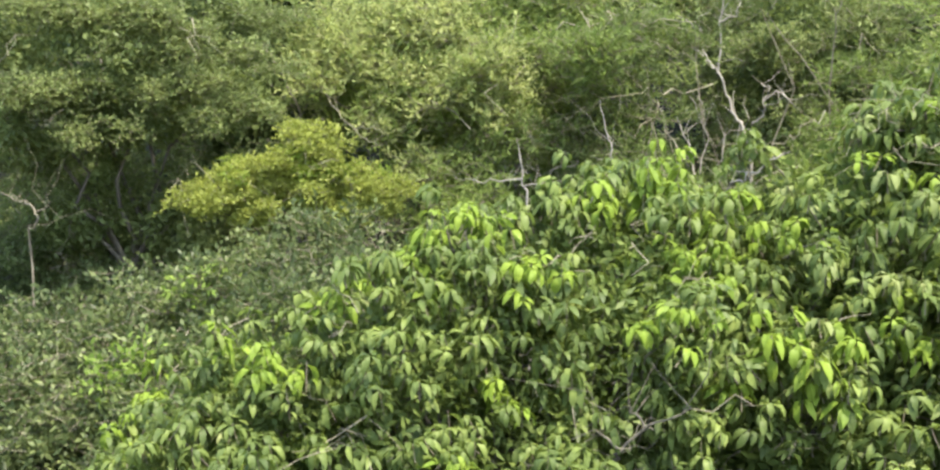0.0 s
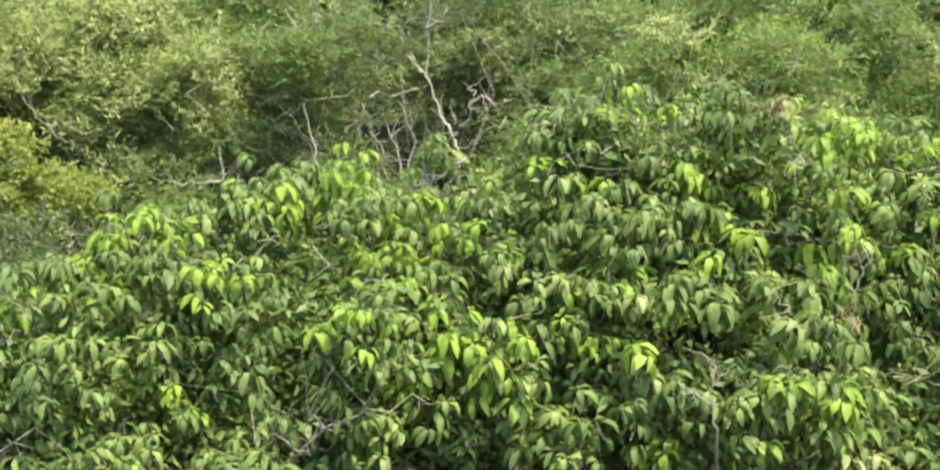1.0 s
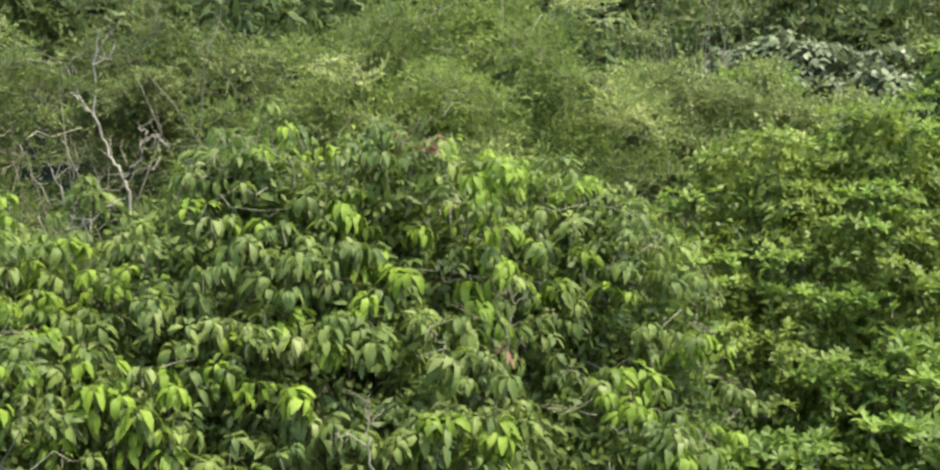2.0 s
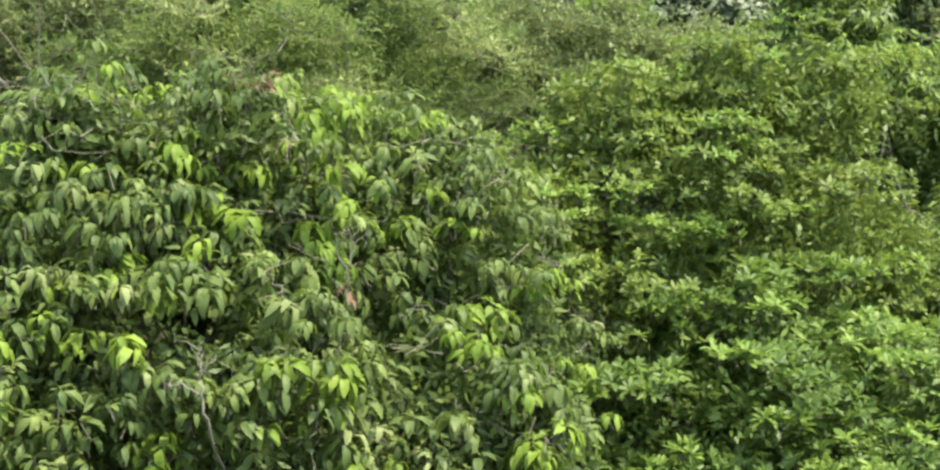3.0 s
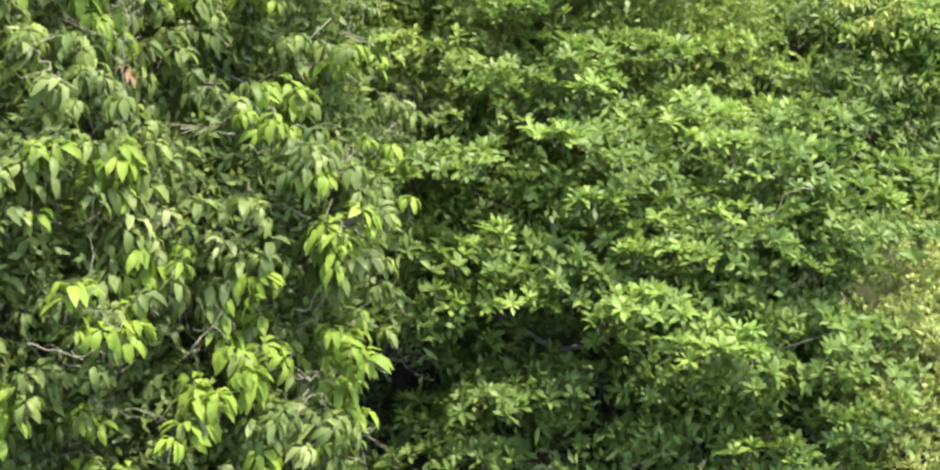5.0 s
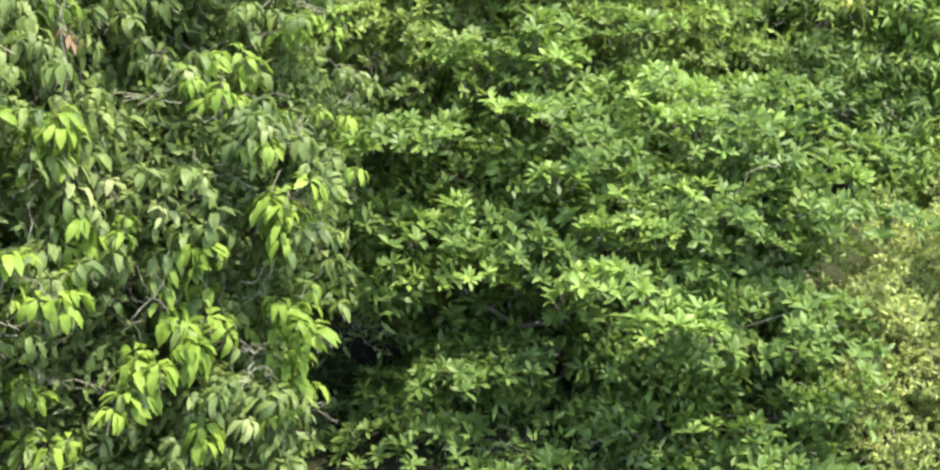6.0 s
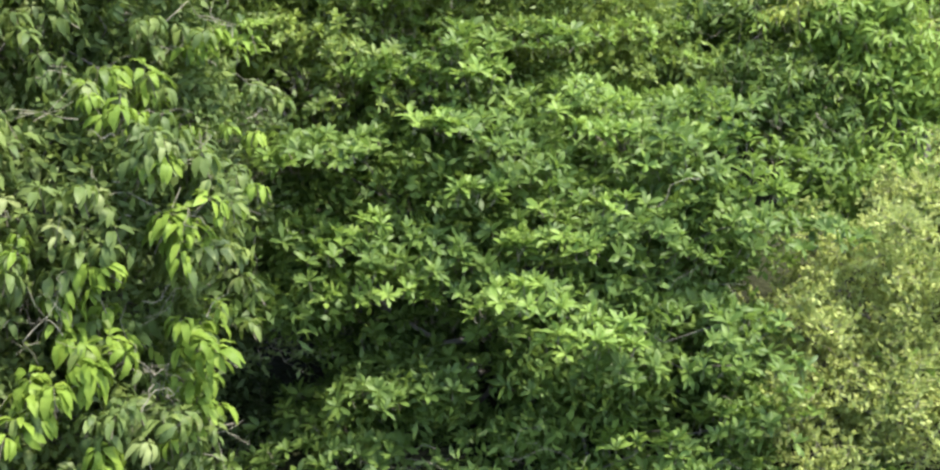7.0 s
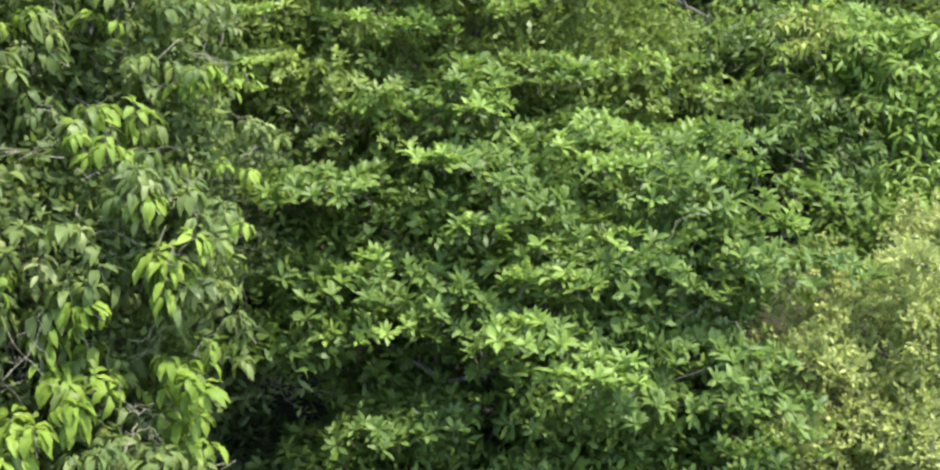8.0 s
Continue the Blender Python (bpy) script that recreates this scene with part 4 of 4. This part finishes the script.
make_tree("shrub", "shrub with large pale grey-green glossy leaves", "shrub", (3.0, 27.0), [
    ((2.7, 26.6, 9.8), (1.3, 0.9, 0.9)), ((4.0, 27.2, 9.7), (1.1, 0.9, 0.9))],
    "broad", (LEAF_BROAD, TWIG, LEAF_TIP_OR_LIT), 62, pad=0.5, cover=2.4, per_pad=13, flatten=0.5, lean=0.3, picked=120, young=0.02, trunk=0.07)

# ---------------------------------------------------------------- woods closing the view
far_tree = make_tree("tree", "distant woodland tree with dull green crown", "tree", (-8.0, 26.0), [
    ((-8.0, 25.4, 10.6), (2.6, 2.0, 2.0)), ((-10.0, 26.0, 9.4), (2.2, 1.8, 2.0)), ((-6.0, 26.0, 9.4), (2.2, 1.8, 2.0)), ((-8.0, 24.8, 7.6), (2.8, 1.6, 1.6))],
    "far", (LEAF_FAR, TWIG, LEAF_OLIVE), 71, pad=0.7, cover=1.8, per_pad=3, filler=6, flatten=0.7, lean=0.3, fill_size=1.6, young=0.3, size=(0.8, 1.3), group="distant woodland")
rng = random.Random(5)
for x, y in [(-15, 24), (-20, 19), (-16.8, 17.8), (-2, 30), (4.5, 33), (10, 31), (18, 21), (-12, 33), (2, 32), (0, 39), (19, 27), (-7, 33), (14, 30), (12.5, 27.5)]:
    copy_thing(far_tree, pose(x, y, ground_height(x, y) - 0.1 + rng.uniform(-0.5, 0.8), 0, 0, rng.uniform(-35, 35)))
for x, y in [(-9, 37), (-2, 36), (5, 38), (12, 37), (-17, 33), (19, 35), (-25, 27)]:
    copy_thing(far_tree, pose(x, y, ground_height(x, y) - 0.1, 0, 0, rng.uniform(-35, 35)) @ Matrix.Scale(rng.uniform(1.45, 1.7), 4))

# ---------------------------------------------------------------- bleached dead trees
bare_tree("pale leafless dead tree with forked branches on the slope", (-8.2, 19.5, 4.4), [
    [(-8.2, 19.5, 4.4), (-8.19, 19.5, 7.76), (-8.29, 19.5, 8.07), (-8.48, 19.45, 8.37), (-8.6, 19.45, 8.73), (-8.67, 19.4, 9.1), (-8.69, 19.4, 9.76), (-8.56, 19.4, 10.3)],
    [(-8.67, 19.4, 8.95), (-8.77, 19.4, 9.05), (-9.0, 19.35, 9.41), (-9.14, 19.3, 9.79)], [(-8.77, 19.4, 9.05), (-9.07, 19.4, 9.36), (-9.39, 19.3, 9.48), (-9.79, 19.3, 9.54)],
    [(-9.39, 19.3, 9.48), (-9.63, 19.3, 9.81), (-9.86, 19.3, 10.13)], [(-8.25, 19.5, 8.0), (-8.12, 19.5, 8.15), (-7.98, 19.5, 8.33), (-7.97, 19.5, 8.51), (-7.86, 19.5, 8.71), (-8.02, 19.5, 8.78)],
    [(-8.69, 19.4, 9.76), (-8.4, 19.4, 9.87), (-8.34, 19.4, 10.15)], [(-7.98, 19.5, 8.51), (-7.74, 19.5, 8.66), (-7.5, 19.5, 8.47)]], 0.034, 81, "dead trees")
bare_tree("thin grey dead sapling with a side branch", (-9.1, 13.8, 5.0), [
    [(-9.1, 13.8, 5.0), (-9.13, 13.8, 7.21), (-9.19, 13.8, 7.42), (-9.25, 13.8, 7.85)], [(-9.19, 13.8, 7.42), (-9.62, 13.75, 7.39), (-9.96, 13.7, 7.42)], [(-9.16, 13.8, 7.33), (-8.78, 13.85, 7.35)]], 0.018, 82, "dead trees")
bare_tree("slender pale bent stem without leaves", (-8.6, 15.3, 4.6), [
    [(-8.6, 15.3, 4.6), (-8.64, 15.3, 7.44), (-8.66, 15.3, 7.79), (-8.75, 15.3, 8.05), (-8.82, 15.3, 8.43)]], 0.018, 83, "dead trees")
bare_tree("cluster of thin grey dead stems in shade", (-8.5, 18.2, 4.2), [
    [(-8.5, 18.2, 4.2), (-8.55, 18.2, 7.21), (-8.68, 18.17, 7.75), (-8.87, 18.1, 8.25)], [(-8.45, 18.25, 6.2), (-8.35, 18.32, 7.21), (-8.25, 18.43, 7.75), (-8.23, 18.47, 8.07)],
    [(-8.5, 18.2, 6.6), (-8.55, 18.21, 7.3), (-8.46, 18.32, 7.93), (-8.71, 18.22, 8.57)]], 0.028, 84, "dead trees")
bare_tree("leaning grey dead branch above the bright shrub", (-13.8, 16.0, 4.8), [
    [(-13.8, 16.0, 4.8), (-14.05, 15.5, 8.4), (-14.28, 15.4, 8.97), (-14.61, 15.4, 9.34), (-15.06, 15.4, 9.68), (-15.53, 15.4, 9.97)], [(-15.2, 15.4, 9.78), (-15.37, 15.4, 9.95), (-15.93, 15.4, 10.15)]], 0.022, 85, "dead trees", TWIG_PALE)
bare_tree("crooked pale dead limb at the edge of the vines", (-13.4, 9.7, 5.0), [
    [(-13.4, 9.7, 5.0), (-13.33, 9.6, 6.92), (-13.21, 9.6, 7.1), (-13.32, 9.6, 7.18), (-13.57, 9.6, 7.24), (-13.83, 9.6, 7.33)], [(-13.21, 9.6, 7.12), (-13.0, 9.6, 7.21)]], 0.015, 86, "dead trees", TWIG)
bare_tree("drooping pale dead vine stem on the feathery tree", (-12.6, 16.4, 5.0), [
    [(-12.6, 16.4, 5.0), (-13.0, 15.6, 8.3), (-12.89, 14.6, 8.62), (-12.49, 14.5, 8.23), (-12.1, 14.5, 7.91), (-11.84, 14.5, 7.85)], [(-12.3, 14.5, 8.07), (-12.0, 14.5, 8.1), (-11.7, 14.5, 8.0)]], 0.012, 87, "dead trees", TWIG_PALE)
bare_tree("bleached fallen pole lying across the drooping leaves", (-5.6, 11.3, 5.5), [
    [(-5.6, 11.3, 5.5), (-5.55, 11.1, 7.4), (-5.45, 11.0, 7.5), (-5.27, 11.0, 7.59), (-5.02, 11.0, 7.75), (-4.91, 11.0, 7.79)]], 0.02, 89, "dead trees")
bare_tree("forked grey dead stem beside the feathery tree", (-6.6, 18.6, 4.0), [
    [(-6.6, 18.6, 4.0), (-6.5, 18.0, 8.6), (-6.39, 17.8, 9.65), (-6.17, 17.8, 10.09), (-6.08, 17.8, 10.62)], [(-6.5, 18.1, 8.4), (-7.4, 17.9, 9.7), (-7.1, 17.9, 10.18), (-7.01, 17.9, 10.58)]], 0.013, 88, "dead trees", TWIG)


# ---------------------------------------------------------------- withered shoot and broken limb in the broad tree
def withered_shoot(label, at, reach, count, seed):
    """A dry twig with curled brown leaves."""
    rng = np.random.default_rng(seed)
    shoot = tagged(new("withered_shoot"), label=label, category="dead leaves", group="withered shoots")
    shoot.location = at
    line = crooked(rng, (-0.1, 0.3, -0.7), (0.1, 0, 0.1), 5, 0.05)
    v, q = tube(line, np.linspace(0.014, 0.004, 5), 5)
    part("stem", quad_mesh("stem", v, q, [TWIG]), shoot)
    for k in range(count):
        v, q, m = SPRAYS["hang"][k % len(SPRAYS["hang"])]
        me = quad_mesh("leaf_spray", v, q, [LEAF_DEAD, TWIG], m)
        ob = part("leaf_spray", me, shoot, "dry reddish-brown leaves")
        ob.matrix_local = Matrix.Translation(rng.normal(0, reach, 3) * (1, 0.6, 0.45)) @ pose(0, 0, 0, rng.uniform(-40, 40), rng.uniform(-40, 40), rng.uniform(0, 360)) @ Matrix.Scale(rng.uniform(0.5, 0.9), 4)


withered_shoot("dry reddish-brown leaf shoot at the top of the broad tree", (-2.35, 11.1, 8.3), 0.13, 4, 91)
withered_shoot("small dry brown leaf shoot among drooping leaves", (-1.45, 10.95, 6.5), 0.05, 1, 92)


def thicket(label, base, wide, tall, count, seed, wood=None, lean=0.35):
    """Many thin upright stems without leaves."""
    rng = np.random.default_rng(seed)
    bush = tagged(new("thicket"), label=label, category="thicket")
    bush.location = base
    for _ in range(count):
        foot = np.array([rng.uniform(-wide, wide), rng.uniform(-0.4, 0.4), 0])
        top = foot + np.array([rng.normal(0, lean), rng.normal(0, 0.2), tall * rng.uniform(0.7, 1.1)])
        line = crooked(rng, foot, top, 6, lean * 0.07)
        pieces = [(*tube(line, np.linspace(0.016, 0.005, 6), 4), 0)]
        for _ in range(5):
            i = rng.integers(2, 6)
            pieces.append((*tube([line[i], line[i] + rng.normal(0, 0.22, 3) + np.array([0, 0, 0.25])], [0.006, 0.003], 3), 0))
        v, q, _ = joined(pieces)
        part("stem", quad_mesh("stem", v, q, [wood or TWIG]), bush)


thicket("brownish thicket of thin dry stems on the hilltop", (0.3, 25.6, 5.0), 1.6, 5.8, 46, 95)
thicket("tangle of thin grey leafless stems between feathery trees", (-7.96, 16.72, 4.6), 0.42, 4.1, 13, 96, TWIG, 0.85)
bare_tree("broken brown leafless limb showing through the leaves", (-5.5, 8.9, 4.6), [
    [(-5.5, 8.9, 4.6), (-5.45, 8.34, 5.38), (-5.37, 8.3, 5.56), (-5.18, 8.35, 5.74), (-4.87, 8.5, 5.89)], [(-5.18, 8.35, 5.74), (-5.27, 8.3, 5.9)], [(-5.37, 8.3, 5.56), (-5.55, 8.25, 5.7)]], 0.02, 93, "", BARK)


# ---------------------------------------------------------------- dry branches in the gaps of the broad tree
def dry_branch(label, lines, thick, seed):
    """A dead branch that grows out of the crown and forks into fine curved twigs."""
    rng = np.random.default_rng(seed)
    foot = np.array(lines[0][0]) + np.array([-0.15, 1.4, -0.9])
    branch = tagged(new("dry_branch"), label=label, category="dead branch", group="dry branches")
    branch.location = foot
    for n, line in enumerate(lines):
        p = np.array(line, float) - foot
        if n == 0:
            p = np.concatenate([[(0, 0, 0)], p])
        fine = np.concatenate([np.linspace(p[i], p[i + 1], 4, endpoint=False) for i in range(len(p) - 1)] + [p[-1:]])
        fine[1:-1] += rng.normal(0, 0.01, (len(fine) - 2, 3))
        r0 = thick if n == 0 else thick * 0.6
        pieces = [(*tube(fine, np.linspace(r0, r0 * 0.35, len(fine)), 5), 0)]
        for _ in range(4):
            i = rng.integers(len(fine) // 2, len(fine))
            tip = fine[i] + rng.normal(0, 0.12, 3)
            pieces.append((*tube(crooked(rng, fine[i], tip, 5, 0.09, rng.uniform(-0.2, 0.2)), np.linspace(r0 * 0.4, 0.0015, 5), 3), 0))
        v, q, _ = joined(pieces)
        part("stem" if n == 0 else "twig", quad_mesh("stem", v, q, [TWIG_PALE]), branch)


dry_branch("tangle of grey dry twigs low in the broad tree", [
    [(-0.22, 10.62, 3.47), (-0.16, 10.72, 3.66), (-0.11, 10.79, 3.81), (-0.02, 10.83, 3.86)], [(-0.16, 10.72, 3.66), (-0.04, 10.77, 3.71), (0.03, 10.75, 3.64)], [(-0.11, 10.79, 3.81), (-0.21, 10.8, 3.88)]], 0.009, 101)
dry_branch("upright pale brown dry branch among drooping leaves", [
    [(-2.37, 9.3, 5.77), (-2.39, 9.3, 5.94), (-2.39, 9.32, 6.15), (-2.38, 9.34, 6.29)], [(-2.39, 9.3, 5.94), (-2.5, 9.28, 6.02), (-2.63, 9.26, 6.04)], [(-2.39, 9.32, 6.11), (-2.27, 9.35, 6.22)]], 0.014, 102)
dry_branch("pale forked dry branch on the broad tree's shoulder", [
    [(-1.46, 10.6, 6.45), (-1.44, 10.62, 6.7), (-1.38, 10.65, 6.89), (-1.26, 10.66, 7.02)], [(-1.44, 10.62, 6.7), (-1.54, 10.63, 6.84), (-1.53, 10.64, 6.99)], [(-1.38, 10.65, 6.89), (-1.43, 10.65, 7.02)]], 0.008, 103)
dry_branch("slender curved dry twig sticking out of the leaves", [
    [(-0.99, 10.2, 4.34), (-0.83, 10.3, 4.49), (-0.71, 10.3, 4.35)], [(-0.83, 10.3, 4.49), (-0.75, 10.37, 4.61)]], 0.007, 104)
dry_branch("long pale dry twigs across a gap in the leaves", [
    [(-2.14, 9.75, 4.6), (-1.93, 9.78, 4.51), (-1.74, 9.8, 4.42)], [(-1.76, 9.9, 4.9), (-1.61, 9.88, 4.76), (-1.48, 9.86, 4.62)]], 0.008, 105)
